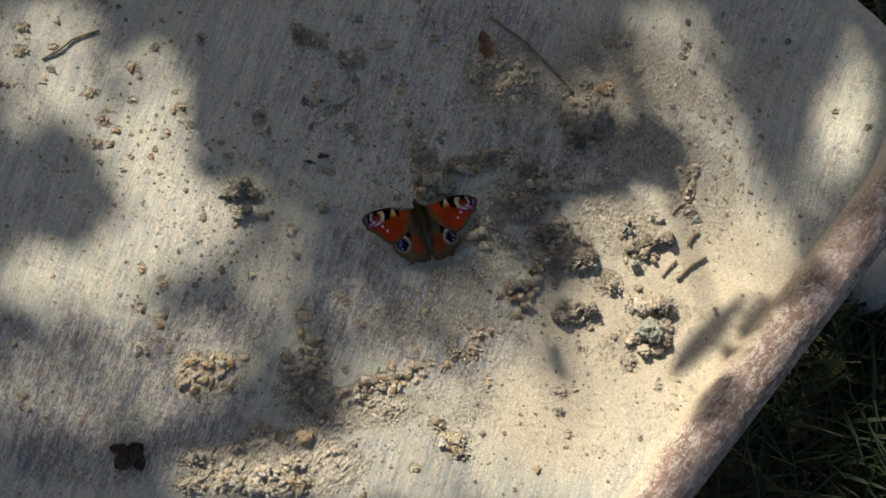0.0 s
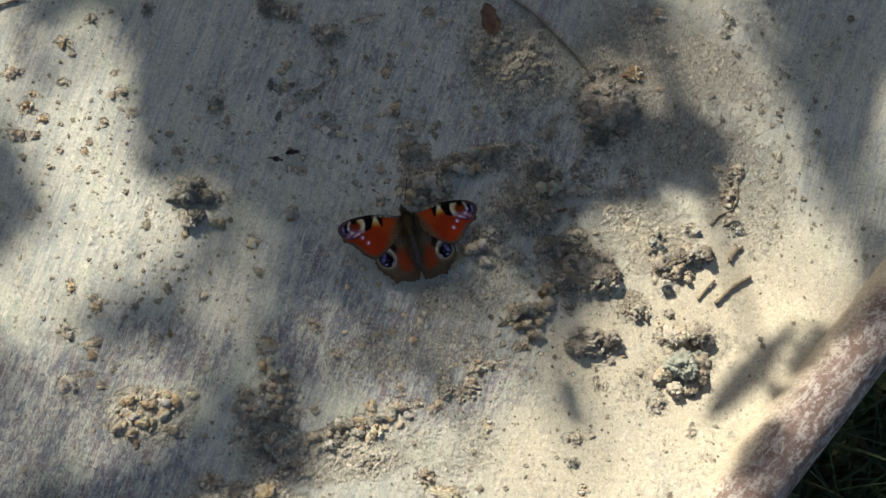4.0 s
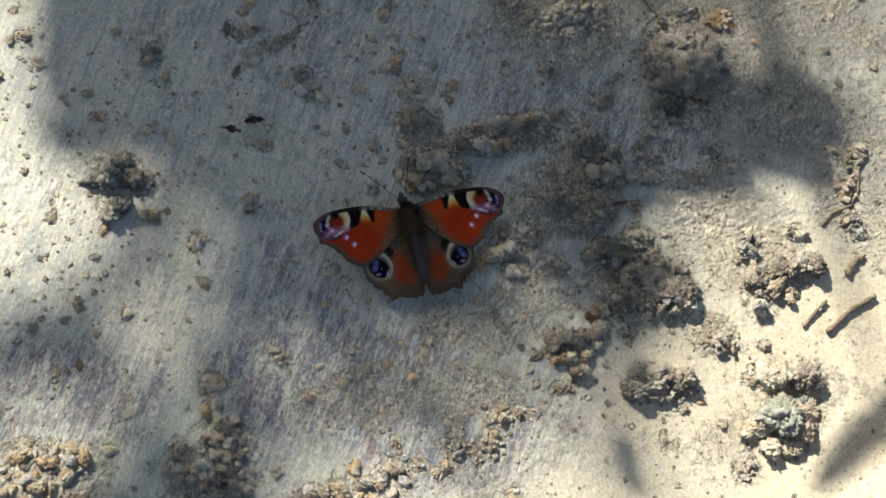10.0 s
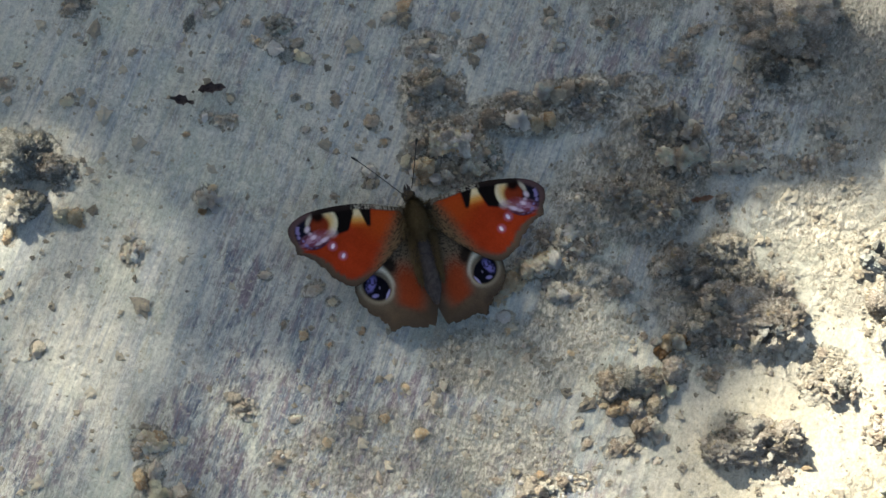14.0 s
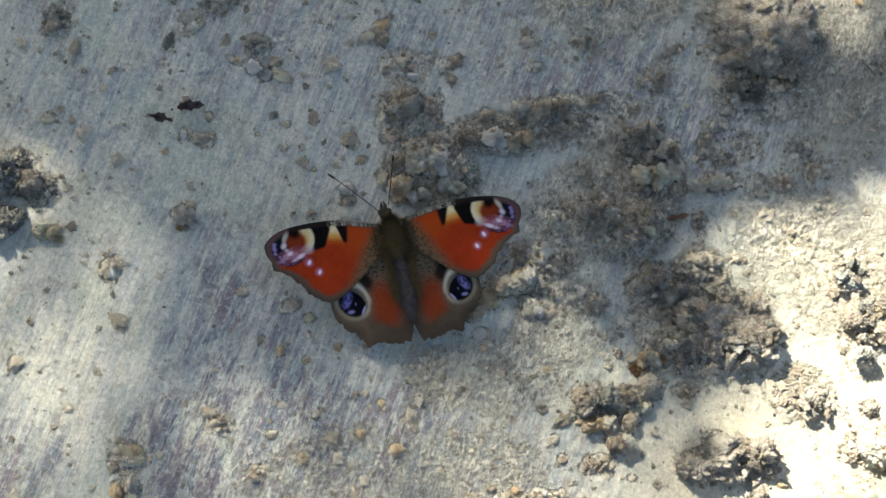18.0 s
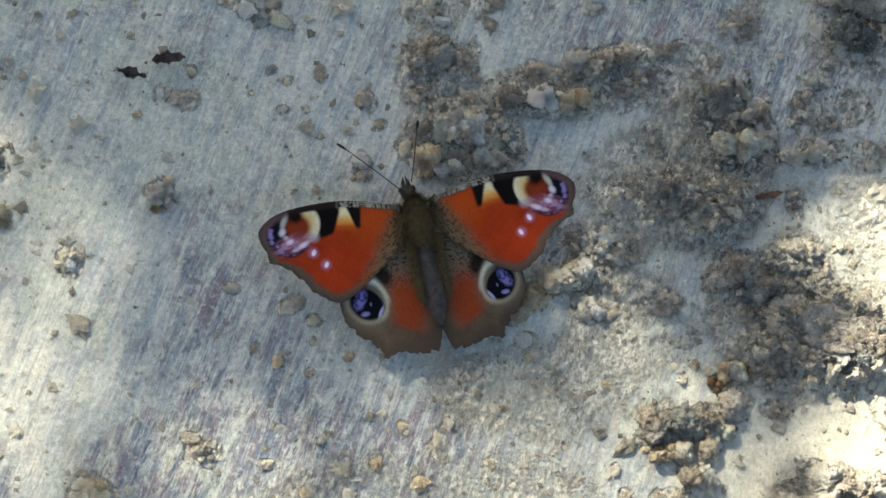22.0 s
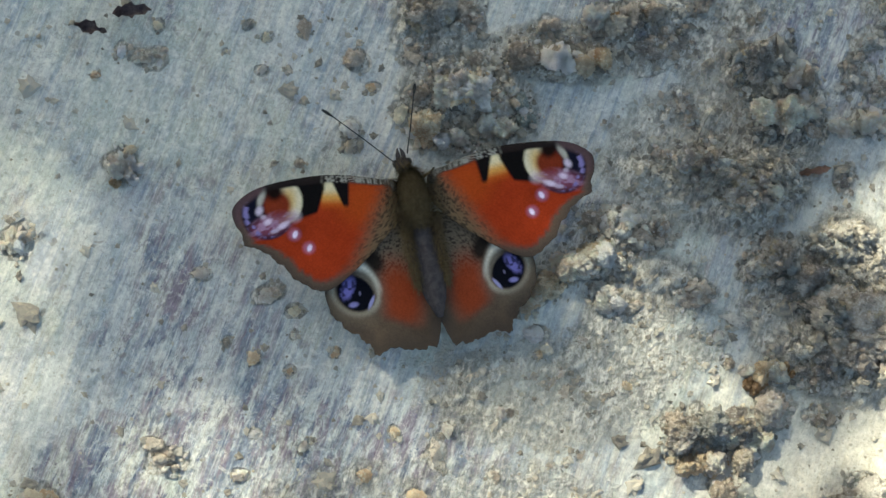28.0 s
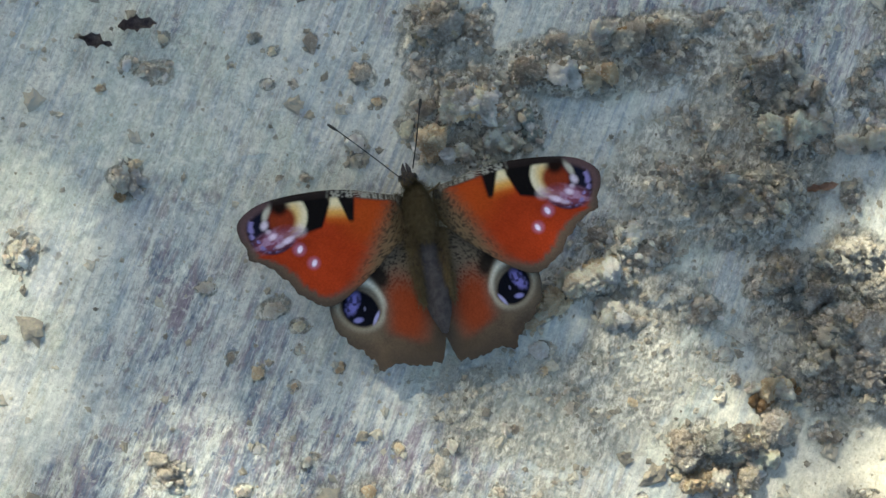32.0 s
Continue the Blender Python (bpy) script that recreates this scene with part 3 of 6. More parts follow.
# ---------------------------------------------------------------- shading tree
def build_tree():
    tree = tagged(new("shade_tree"), "leafy green tree whose branches shade the wheelbarrow", "tree")
    base = Vector((-2.2, 1.25, GROUND))
    tree.location = base

    def add(name, me):
        ob = new(name, me)
        ob.parent = tree
        ob.matrix_parent_inverse = Matrix.Translation(-base)
        return ob

    top = base + Vector((0.10, -0.15, 2.3))
    add("trunk", mesh_of("trunk", tube([base, base.lerp(top, 0.35) + Vector((0.04, 0, 0)), base.lerp(top, 0.7), top], [0.085, 0.07, 0.055, 0.03], 12), BARK))
    hub = Vector((0.03, 0.27, 0)) + SUN * 1.15
    fork = base.lerp(top, 0.62)
    add("limb", mesh_of("limb", tube([fork, fork.lerp(hub, 0.5), hub], [0.035, 0.022, 0.012], 10), BARK))
    # three leaf shapes: a pointed oval folded along its midrib
    shapes = []
    for n in range(3):
        verts, faces = [], []
        for k in range(9):
            u = k / 8
            w = 0.30 * math.sin(math.pi * u ** 0.85) * (1 + 0.06 * math.cos(k * 2.3 + n))
            lift = 0.10 * math.sin(math.pi * u) * (n - 1)
            verts += [(-w, u - 0.5, lift + 0.12 * w), (0, u - 0.5, lift), (w, u - 0.5, lift + 0.12 * w)]
        for k in range(8):
            for j in (0, 1):
                faces.append((3 * k + j, 3 * k + j + 1, 3 * k + j + 4, 3 * k + j + 3))
        shapes.append(arrays("leaf", verts, faces, FOLIAGE))
    rng = random.Random(11)
    facing = SUN.to_track_quat("Z", "Y").to_matrix().to_4x4()

    made = []

    def leaf(p, size, tilt=30):
        turn = pose(0, 0, 0, rng.uniform(-tilt, tilt), rng.uniform(-tilt, tilt), rng.uniform(0, 360))
        made.append((rng.randrange(3), Matrix.Translation(p) @ facing @ turn @ Matrix.Diagonal((size, size, size, 1))))

    # the gaps through which the sun falls on the tray: middle, half sizes and turn, in mm and degrees, and the share of light let through
    gaps_low = (
        (-168, 90, 25.4, 18.7, 15, 0.8), (-159, 49, 26.6, 11.7, -1, 0.9), (-120, 66, 17.5, 21.9, -22, 1), (-125, 33, 21.0, 22.5, -12, 1), (-117, 2, 22.9, 22.9, -12, 1), (-146, -16, 42.8, 17.6, 6, 1),
        (-180, -26, 19.7, 12.8, -2, 0.95), (-88, 0, 20, 21, -2, 0.82), (-75, -10, 23.0, 24.0, -2, 0.39), (33, -38, 24.7, 12.5, 8, 0.40), (125, -89, 20.9, 16.7, -3, 1), (-128, -51, 35.3, 14.6, 8, 0.64), (-110, -72, 18.2, 12.6, 13, 0.88), (-171, -64, 23.3, 15.9, -3, 0.4), (-157, -38, 19.9, 12.4, -2, 0.65),
        (-86, -119, 36.6, 15.1, -3, 1), (-37, -109, 31.3, 24.8, 17, 0.95), (-12, -81, 21.9, 16.6, 22, 1), (2, -109, 26.2, 31.4, -3, 0.95), (-3, -42, 49.4, 16.0, -2, 0.37), (33, -56, 26.9, 16.5, -2, 0.58),
        (33, -103, 28.0, 37.4, -3, 1), (89, -74, 25.2, 52.0, -7, 1),
    )
    gaps_high = (
        (84, -121, 43.5, 32.7, -4, 1), (123, -48, 40.6, 34.8, 40, 1), (106, -32, 28.0, 17.4, -2, 1), (159, -30, 26.7, 26.7, 40, 0.82), (169, -100, 92.2, 23.1, 41, 0.8), (114, -4, 45.2, 15.4, 4, 1),
        (130, 73, 30.5, 33.4, -1, 0.7), (149, 35, 16.8, 37.7, -1, 0.72), (143, -7, 20.1, 17.2, -2, 0.95), (108, 59, 20.1, 16.1, -1, 0.75), (88, 55, 13.6, 15.9, -1, 0.55), (218, 37, 19.9, 27.8, -24, 1), (49, 66, 19.5, 15.7, -27, 0.45),
        (214, -52, 21.1, 18.1, 42, 0.6), (-159, 70, 19.1, 14.0, -1, 0.7), (-158, -75, 56.8, 17.3, -3, 0.58), (-112, -57, 50.8, 17.8, 8, 0.5), (-33, -58, 29.2, 15.9, 17, 0.35), (155, 10, 17.3, 23.1, -2, 0.45),
        (196, 8, 33.5, 18.3, 26, 0.2), (-175, 66, 15.1, 15.1, -1, 0.6), (-75, -30, 18.1, 20.7, -2, 0.28), (25, -12, 9.5, 5.5, 12, 0.22),
    )
    shades = (
        (-170, 17, 27.5, 15.5, -7), (-139, 73, 5.7, 13.4, -1), (-190, 42, 7.5, 14.9, -1), (108, 26, 23.8, 15.6, -1), (120, 31, 10.3, 12.5, -1), (58, -72, 3.8, 23.2, 1), 
        (140, -115, 18.1, 11.3, 42), (193, -60, 17.3, 10.7, 42), (-98, -41, 14.0, 5.1, -2), (-179, -48, 12.3, 3.9, -2), (182, 40, 5.9, 32.5, -1),
        (-56, -94, 27.2, 6.7, 19),
    )
    gaps = gaps_low + gaps_high

    def reach(x, y, gx, gy, rx, ry, turn):
        """How far outside an oval a point lies."""
        c, s = math.cos(radians(turn)), math.sin(radians(turn))
        dx, dy = x - gx, y - gy
        return (math.hypot((c * dx + s * dy) / rx, (c * dy - s * dx) / ry) - 1) * min(rx, ry)

    def light(x, y):
        """How far a point lies from the open gaps, below 0 inside one."""
        near = min(reach(x, y, *g[:5]) for g in gaps)
        return max(near, max(-reach(x, y, *g) for g in shades))

    def low_bough(x, y):
        """Where the leaves hang lower and throw a sharper shade."""
        return (40 < x < 150 and -30 < y < 60) or (98 < x < 200 and -105 < y < -28) or (40 < x < 75 and -105 < y < -45)

    def share(x, y):
        return max([g[5] for g in gaps if reach(x, y, *g[:5]) < 0], default=0.0)

    def over(x, y, far):
        return Vector((x, y, 0)) * MM + SUN * far

    for size, step, clear in ((52, 19, 17), (51.9, 23, 18), (30, 13, 9), (19, 9.5, 4.5), (12, 6.5, 2.0)):
        for iy in range(int(330 / step)):
            for ix in range(int(520 / step)):
                x = -235 + (ix + 0.5 * (iy % 2)) * step + rng.uniform(-0.3, 0.3) * step
                y = -175 + iy * step + rng.uniform(-0.3, 0.3) * step
                room = light(x, y)
                if room > clear and (size > 50 or room < clear * 2.4):
                    leaf(over(x, y, rng.uniform(0.6, 0.75) if low_bough(x, y) else rng.uniform(1.2, 1.45)), size * rng.uniform(0.85, 1.1) * MM)
    # close the chance holes between them
    spots = [((m.translation.x - SUN.x * m.translation.z / SUN.z) / MM, (m.translation.y - SUN.y * m.translation.z / SUN.z) / MM, m.to_scale().x / MM) for _, m in made]
    for iy in range(88):
        for ix in range(140):
            x, y = -230 + 3.5 * ix, -170 + 3.5 * iy
            if light(x, y) > 6 and not any(abs(x - px) < 0.22 * s and abs(y - py) < 0.22 * s for px, py, s in spots):
                leaf(over(x, y, rng.uniform(1.05, 1.3)), 0.022)
                spots.append((x, y, 22))
    # thin high sprays that take a part of the light in some gaps
    for iy in range(-28, 22):
        for ix in range(-38, 45):
            x, y = (ix + 0.5 * (iy % 2)) * 5.7 + rng.uniform(-1.5, 1.5), iy * 5.3 + rng.uniform(-1.5, 1.5)
            if light(x, y) < 3 and rng.random() < 1.12 * (1 - share(x, y)):
                leaf(over(x, y, rng.uniform(2.2, 2.6)), 0.009)
    # one long narrow leaf that hangs low over the rim
    tip, foot = Vector((154.3, -49.2, 0)) * MM, Vector((114.6, -84.5, 0)) * MM
    along = facing.to_3x3().inverted() @ (tip - foot)
    along.z = 0
    lie = Matrix.Translation((tip + foot) / 2 + SUN * 0.62) @ facing @ pose(0, 0, 0, 0, 0, math.degrees(math.atan2(-along.x, along.y)))
    made.append((1, lie @ Matrix.Diagonal((0.015, 1.15 * along.length, 0.02, 1))))
    # twigs under the leaves
    for x, y in ((-180, 30), (-137, 85), (-90, 90), (-40, 70), (-30, 30), (20, 20), (70, 25), (60, 98), (190, 90), (185, 20), (-100, -45), (-150, -95), (-90, -80), (-20, -60), (58, -80), (140, -70)):
        centre = over(x, y, 1.32)
        start = hub.lerp(centre, 0.25) + Vector((0, 0, 0.05))
        add("twig", mesh_of("twig", tube([start, start.lerp(centre, 0.6) + SUN * 0.03, centre + SUN * 0.02], [0.004, 0.0025, 0.0012], 6), BARK))
    nearest = made[::max(1, len(made) // 280)][:300]
    chosen = {id(m) for _, m in nearest}
    for n, m in nearest:
        add("leaf", shapes[n]).matrix_basis = m
    # the rest of the crown, which keeps off the way of the sun to the tray
    rest = [(n, m) for n, m in made if id(m) not in chosen]
    count = 0
    while count < 5200:
        p = Vector((rng.gauss(-1.0, 0.75), rng.gauss(1.25, 0.75), rng.gauss(1.55, 0.45)))
        foot = p - SUN * (p.z / SUN.z)
        if p.z < 0.75 or (-0.28 < foot.x < 0.34 and -0.24 < foot.y < 0.22):
            continue
        if p.y < 0.25 and -0.5 < p.x < 0.4:
            continue
        turn = pose(0, 0, 0, rng.uniform(-50, 50), rng.uniform(-50, 50), rng.uniform(0, 360))
        s = rng.uniform(0.07, 0.11)
        rest.append((rng.randrange(3), Matrix.Translation(p) @ turn @ Matrix.Diagonal((s, s, s, 1))))
        count += 1
    local = [np.array([(*v.co, 1.0) for v in me.vertices]) for me in shapes]
    quads = np.array([p.vertices[:] for p in shapes[0].polygons])
    verts = np.concatenate([local[n] @ np.array(m).T[:, :3] for n, m in rest])
    faces = np.concatenate([quads + 27 * k for k in range(len(rest))])
    crown = add("crown", arrays("crown", verts.tolist(), faces.tolist(), FOLIAGE))
    tagged(crown, "dense green leaves of the crown", kind="stuff")
    for k in range(7):
        t = 0.5 + 0.07 * k
        p = base.lerp(top, t)
        for _ in range(60):
            q = Vector((rng.gauss(-1.3, 0.7), rng.gauss(1.4, 0.7), rng.uniform(1.4, 2.3)))
            feet = [v - SUN * (v.z / SUN.z) for v in (p.lerp(q, u / 12) + Vector((0, 0, 0.1)) for u in range(13))]
            if not any(-0.40 < v.x < 0.46 and -0.36 < v.y < 0.34 for v in feet):
                break
        add("limb", mesh_of("limb", tube([p, p.lerp(q, 0.5) + Vector((0, 0, 0.1)), q], [0.03, 0.018, 0.006], 8), BARK))


build_tree()


# ---------------------------------------------------------------- clay clods
def lump(bm, centre, radii, detail, seed, rough=0.3):
    made = bmesh.ops.create_icosphere(bm, subdivisions=detail, radius=1.0)["verts"]
    shift = Vector((seed * 3.7, seed * 1.3, seed * 2.1))
    for v in made:
        p = v.co.copy()
        d = 1 + rough * (noise.noise(p * 1.5 + shift) + 0.6 * noise.noise(p * 3.4 + shift) + 0.4 * noise.noise(p * 7 + shift))
        v.co = Vector((centre[0] + p.x * radii[0] * d, centre[1] + p.y * radii[1] * d, centre[2] + p.z * radii[2] * d))


def clod_shape(seed, detail):
    """An angular, crumbly chunk of about size one."""
    rng = random.Random(seed)
    planes = [(Vector((rng.gauss(0, 1), rng.gauss(0, 1), rng.gauss(0, 1))).normalized(), rng.uniform(0.58, 1.0)) for _ in range(rng.randint(10, 17))]
    bm = bmesh.new()
    bmesh.ops.create_icosphere(bm, subdivisions=detail, radius=1.0)
    shift = Vector((seed * 3.7, seed * 1.3, seed * 2.1))
    for v in bm.verts:
        p = v.co.copy()
        d = sum((max(0.02, p.dot(n)) / far) ** 9 for n, far in planes) ** (-1 / 9)
        d = 0.94 * min(d, 1.2) * (1 + 0.28 * noise.noise(p * 1.7 + shift) + 0.20 * noise.noise(p * 4.1 + shift) + 0.15 * noise.noise(p * 8 + shift))
        if detail > 3:
            big = noise.voronoi(p * 3.2 + shift)[0]
            d -= 0.10 * max(0.0, 1 - (big[1] - big[0]) / 0.16)
            d += 0.12 * noise.noise(p * 15 + shift)
        if detail > 4:
            small = noise.voronoi(p * 8 + shift)[0]
            d -= 0.13 * max(0.0, 1 - (small[1] - small[0]) / 0.25) - 0.16 * noise.noise(p * 13 + shift) - 0.10 * noise.noise(p * 24 + shift)
        v.co = p * d
    return mesh_of("clay_clod", bm, None, detail > 4)


CLOD_SHAPES = [clod_shape(n, 5) for n in range(6)] + [clod_shape(n, 4) for n in range(6, 18)] + [clod_shape(n, 3) for n in range(18, 34)]
CRUMBS = []
CLOD_BY_KIND = {}
clod_rng = random.Random(3)
KIN = {"dark": ("dark", "dark", "brown"), "brown": ("brown", "brown", "grey", "dark"), "grey": ("grey", "grey", "pale", "brown"), "pale": ("pale", "pale", "grey", "cream"),
       "cream": ("cream", "cream", "pale"), "ochre": ("ochre", "cream", "pale", "ochre"), "rust": ("rust", "ochre", "pale"), "blue": ("blue", "blue", "pale")}


def clod_mesh(n, kind):
    if (n, kind) not in CLOD_BY_KIND:
        me = CLOD_SHAPES[n].copy()
        me.materials.append(CLAYS[kind])
        CLOD_BY_KIND[n, kind] = me
    return CLOD_BY_KIND[n, kind]


def chunk_at(x, y, z, size, flat, lean=28):
    """A pose in mm for one chunk, turned at random."""
    turn = pose(x * MM, y * MM, z * MM, clod_rng.uniform(-lean, lean), clod_rng.uniform(-lean, lean), clod_rng.uniform(0, 360))
    return turn @ Matrix.Diagonal((size * clod_rng.uniform(0.9, 1.35) * MM, size * clod_rng.uniform(0.7, 1.05) * MM, size * flat * MM, 1))


def clod(x, y, rx, ry, turn, kind, lift=0.0):
    """One clod, from mm; a large one is a heap of chunks and crumbs."""
    z = height_at(x * MM, y * MM) + lift * MM
    CRUMBS.append((x, y, rx, ry, turn))
    at = pose(x * MM, y * MM, z - 0.0003, 0, 0, turn)
    if rx + ry < 3.6:
        ob = new("clay_clod", clod_mesh(6 + clod_rng.randrange(12), kind))
        ob.matrix_world = at @ pose(0, 0, 0.35 * min(rx, ry) * MM, clod_rng.uniform(-25, 25), clod_rng.uniform(-25, 25), clod_rng.uniform(-30, 30)) @ \
            Matrix.Diagonal((1.05 * rx * MM, 1.05 * ry * MM, clod_rng.uniform(0.6, 1.0) * min(rx, ry) * MM, 1))
        return tagged(ob, CLAY_WORDS[kind], "clay clod", "clay clods on the tray")
    heap = tagged(new("clay_clump"), CLAY_WORDS[kind].replace("clod", "clump"), "clay clump", "clay clumps on the tray")
    heap.matrix_world = at
    low = min(rx, ry)
    core = new("core", clod_mesh(clod_rng.randrange(6), kind))
    core.parent = heap
    core.matrix_basis = pose(0, 0, 0.1 * low * MM, 0, 0, clod_rng.uniform(-20, 20)) @ Matrix.Diagonal((0.72 * rx * MM, 0.72 * ry * MM, 0.34 * low * MM, 1))
    count = min(22, int(8 + 0.55 * rx * ry))
    for k in range(count):
        size = max(0.5, low * 0.66 * (k + 1) ** -0.38 * clod_rng.uniform(0.75, 1.15))
        room = max(0.0, 1 - 0.75 * size / low)
        r, t = room * math.sqrt(clod_rng.random()) * 1.05, clod_rng.uniform(0, 6.283)
        name, first, many = ("chunk", 0, 6) if size > 2.6 else ("chunk", 6, 12) if size > 1.1 else ("crumb", 18, 16)
        piece = new(name, clod_mesh(first + clod_rng.randrange(many), kind if k == 0 else clod_rng.choice(KIN[kind])))
        piece.parent = heap
        rise = 0.28 * size + (0.75 * low * (1 - r * r) * clod_rng.uniform(0.3, 1.0) if k > count // 3 else 0.0)
        piece.matrix_basis = chunk_at(rx * r * math.cos(t), ry * r * math.sin(t), rise, size, clod_rng.uniform(0.7, 1.05))
    for k in range(4 + int(0.5 * low)):
        r, t, size = clod_rng.uniform(0.95, 1.4), clod_rng.uniform(0, 6.283), clod_rng.uniform(0.25, 0.65)
        piece = new("crumb", clod_mesh(18 + clod_rng.randrange(16), clod_rng.choice(KIN[kind])))
        piece.parent = heap
        piece.matrix_basis = chunk_at(rx * r * math.cos(t), ry * r * math.sin(t), 0.3 * size + 0.2, size, 0.7)
    return heap


def cluster(x, y, rx, ry, turn, count, kinds, least, most):
    """A low patch of crumbs stuck together, from mm."""
    heap = tagged(new("clay_clump"), CLAY_WORDS[kinds[0]].replace("clod", "clump"), "clay clump", "clay clumps on the tray")
    foot = height_at(x * MM, y * MM)
    heap.matrix_world = pose(x * MM, y * MM, foot, 0, 0, turn)
    CRUMBS.append((x, y, rx, ry, turn))
    c, q = math.cos(radians(turn)), math.sin(radians(turn))
    for k in range(count):
        r, t = math.sqrt((k + 0.5) / count) * clod_rng.uniform(0.8, 1.1), 2.4 * k + clod_rng.uniform(-0.6, 0.6)
        a, b = rx * r * math.cos(t), ry * r * math.sin(t)
        size = least + (most - least) * clod_rng.random() ** 1.6
        here = height_at((x + c * a - q * b) * MM, (y + q * a + c * b) * MM) - foot
        piece = new("chunk", clod_mesh((0 if size > 1.7 else 6) + clod_rng.randrange(6), clod_rng.choice(kinds)))
        piece.parent = heap
        piece.matrix_basis = chunk_at(a, b, here / MM + 0.15 * size + 0.35 * most * max(0.0, 1 - r), size, clod_rng.uniform(0.6, 0.95))
    return heap


def boulder(x, y, rx, ry, turn, kind, lift):
    """Large chunks in a row on a heap of clay, from mm."""
    many = max(1, round(1.15 * max(rx, ry) / min(rx, ry)))
    low = min(rx, ry)
    c, q = math.cos(radians(turn + (90 if ry > rx else 0))), math.sin(radians(turn + (90 if ry > rx else 0)))
    for k in range(many):
        along = (max(rx, ry) - 0.8 * low) * (2 * k / (many - 1) - 1) if many > 1 else 0.0
        px, py = x + c * along, y + q * along + clod_rng.uniform(-0.15, 0.15) * low
        size = low * clod_rng.uniform(1.08, 1.35)
        ob = new("clay_clod", clod_mesh(clod_rng.randrange(6), kind if k % 2 == 0 else clod_rng.choice(KIN[kind])))
        z = height_at(px * MM, py * MM) + (lift + 0.1 * low) * MM
        ob.matrix_world = pose(px * MM, py * MM, z, clod_rng.uniform(-25, 25), clod_rng.uniform(-25, 25), clod_rng.uniform(0, 360)) @ \
            Matrix.Diagonal((size * MM, size * clod_rng.uniform(0.85, 1.1) * MM, 0.8 * size * MM, 1))
        tagged(ob, CLAY_WORDS[kind], "clay clod", "clay clods on the tray")


def slab(x, y, rx, ry, tall, turn, kind, label):
    """A thick caked block of earth with chunks at its foot, from mm."""
    heap = tagged(new("earth_block"), label, "earth block")
    heap.matrix_world = pose(x * MM, y * MM, height_at(x * MM, y * MM) - 0.0003, 0, 0, turn)
    CRUMBS.append((x, y, rx, ry, turn))
    low = min(rx, ry)
    core = new("core", clod_mesh(clod_rng.randrange(6), kind))
    core.parent = heap
    core.matrix_basis = pose(0, 0, 0.2 * tall * MM, clod_rng.uniform(-4, 4), clod_rng.uniform(-4, 4), 0) @ Matrix.Diagonal((1.0 * rx * MM, 1.0 * ry * MM, 0.72 * tall * MM, 1))
    for k in range(34):
        size = low * clod_rng.uniform(0.34, 0.46) if k < 13 else clod_rng.uniform(0.6, max(1.0, 0.24 * low))
        r, t = (math.sqrt((k + 0.4) / 13) * 0.74, 2.4 * k) if k < 13 else (clod_rng.uniform(0.2, 1.08), 2.4 * k)
        name, first, many = ("chunk", 0, 6) if size > 2.2 else ("chunk", 6, 12) if size > 1.1 else ("crumb", 18, 16)
        piece = new(name, clod_mesh(first + clod_rng.randrange(many), kind if k < 8 else clod_rng.choice(KIN[kind])))
        piece.parent = heap
        rise = 0.30 * tall if k < 13 else 0.3 * size + 0.78 * tall * max(0.0, 1 - r ** 4)
        piece.matrix_basis = chunk_at(rx * r * math.cos(t), ry * r * math.sin(t), rise, size, 0.55 * tall / size if k < 13 else clod_rng.uniform(0.5, 0.9), 14 if k < 13 else 40)
    return heap


slab(83.6, 45.5, 10.5, 12.0, 4.2, 8, "brown", "thick brown block of caked earth on the tray")
slab(69.5, -22.0, 11.0, 7.0, 5.0, -12, "brown", "thick crumbly brown earth crust with dark hollows")
slab(77.0, -24.5, 5.0, 5.0, 5.5, 30, "brown", "overhanging brown edge of the earth crust")
slab(69.1, -50.5, 8.0, 4.6, 3.6, -8, "brown", "flat jagged brown clod lying on cream clay")
slab(-82.5, 14.6, 6.0, 4.6, 4.2, -20, "dark", "blocky dark brown earth clod on the pale tray")
clod(1.4, 29.1, 3.9, 4.4, 0, "brown")
clod(7.1, 29.6, 2.6, 2.4, 0, "grey")
clod(15.4, 22.0, 3.1, 2.4, 20, "cream")
clod(21.6, 22.9, 2.3, 1.9, 0, "pale")
clod(27.1, 21.6, 2.4, 1.7, 20, "ochre")
clod(31.1, 28.2, 3.9, 2.3, 15, "rust")
clod(36.5, 29.7, 3.3, 1.7, 15, "grey")
clod(6.6, 16.1, 4.2, 3.0, 30, "ochre")
clod(13.0, 14.5, 4.0, 3.0, 0, "pale")
clod(1.1, 11.2, 2.8, 2.6, 0, "ochre")
clod(-3.2, 13.3, 1.5, 1.7, 0, "ochre")
clod(-1.2, 22.6, 2.1, 1.7, 0, "grey")
clod(-10.1, 21.7, 1.7, 1.6, 0, "grey")
clod(-7.8, 17.4, 1.2, 0.9, 0, "ochre")
clod(8.6, 21.9, 1.6, 1.4, 0, "grey")
clod(16.1, 11.9, 2.3, 1.7, 0, "blue")
clod(7.0, 8.1, 2.4, 1.4, 0, "pale")
clod(3.5, 20.1, 2.3, 1.9, 0, "grey")
clod(10.0, 19.3, 2.1, 1.7, 0, "pale")
clod(3.7, 9.0, 1.6, 1.2, 0, "grey")
clod(19.9, 26.9, 2.3, 1.7, 0, "grey")
clod(56.0, 13.1, 4.0, 2.1, -10, "cream")
clod(51.5, 20.3, 4.5, 3.7, 20, "dark")
clod(60.2, 19.4, 2.8, 2.1, 0, "pale")
clod(57.0, 23.0, 2.6, 2.3, 0, "dark")
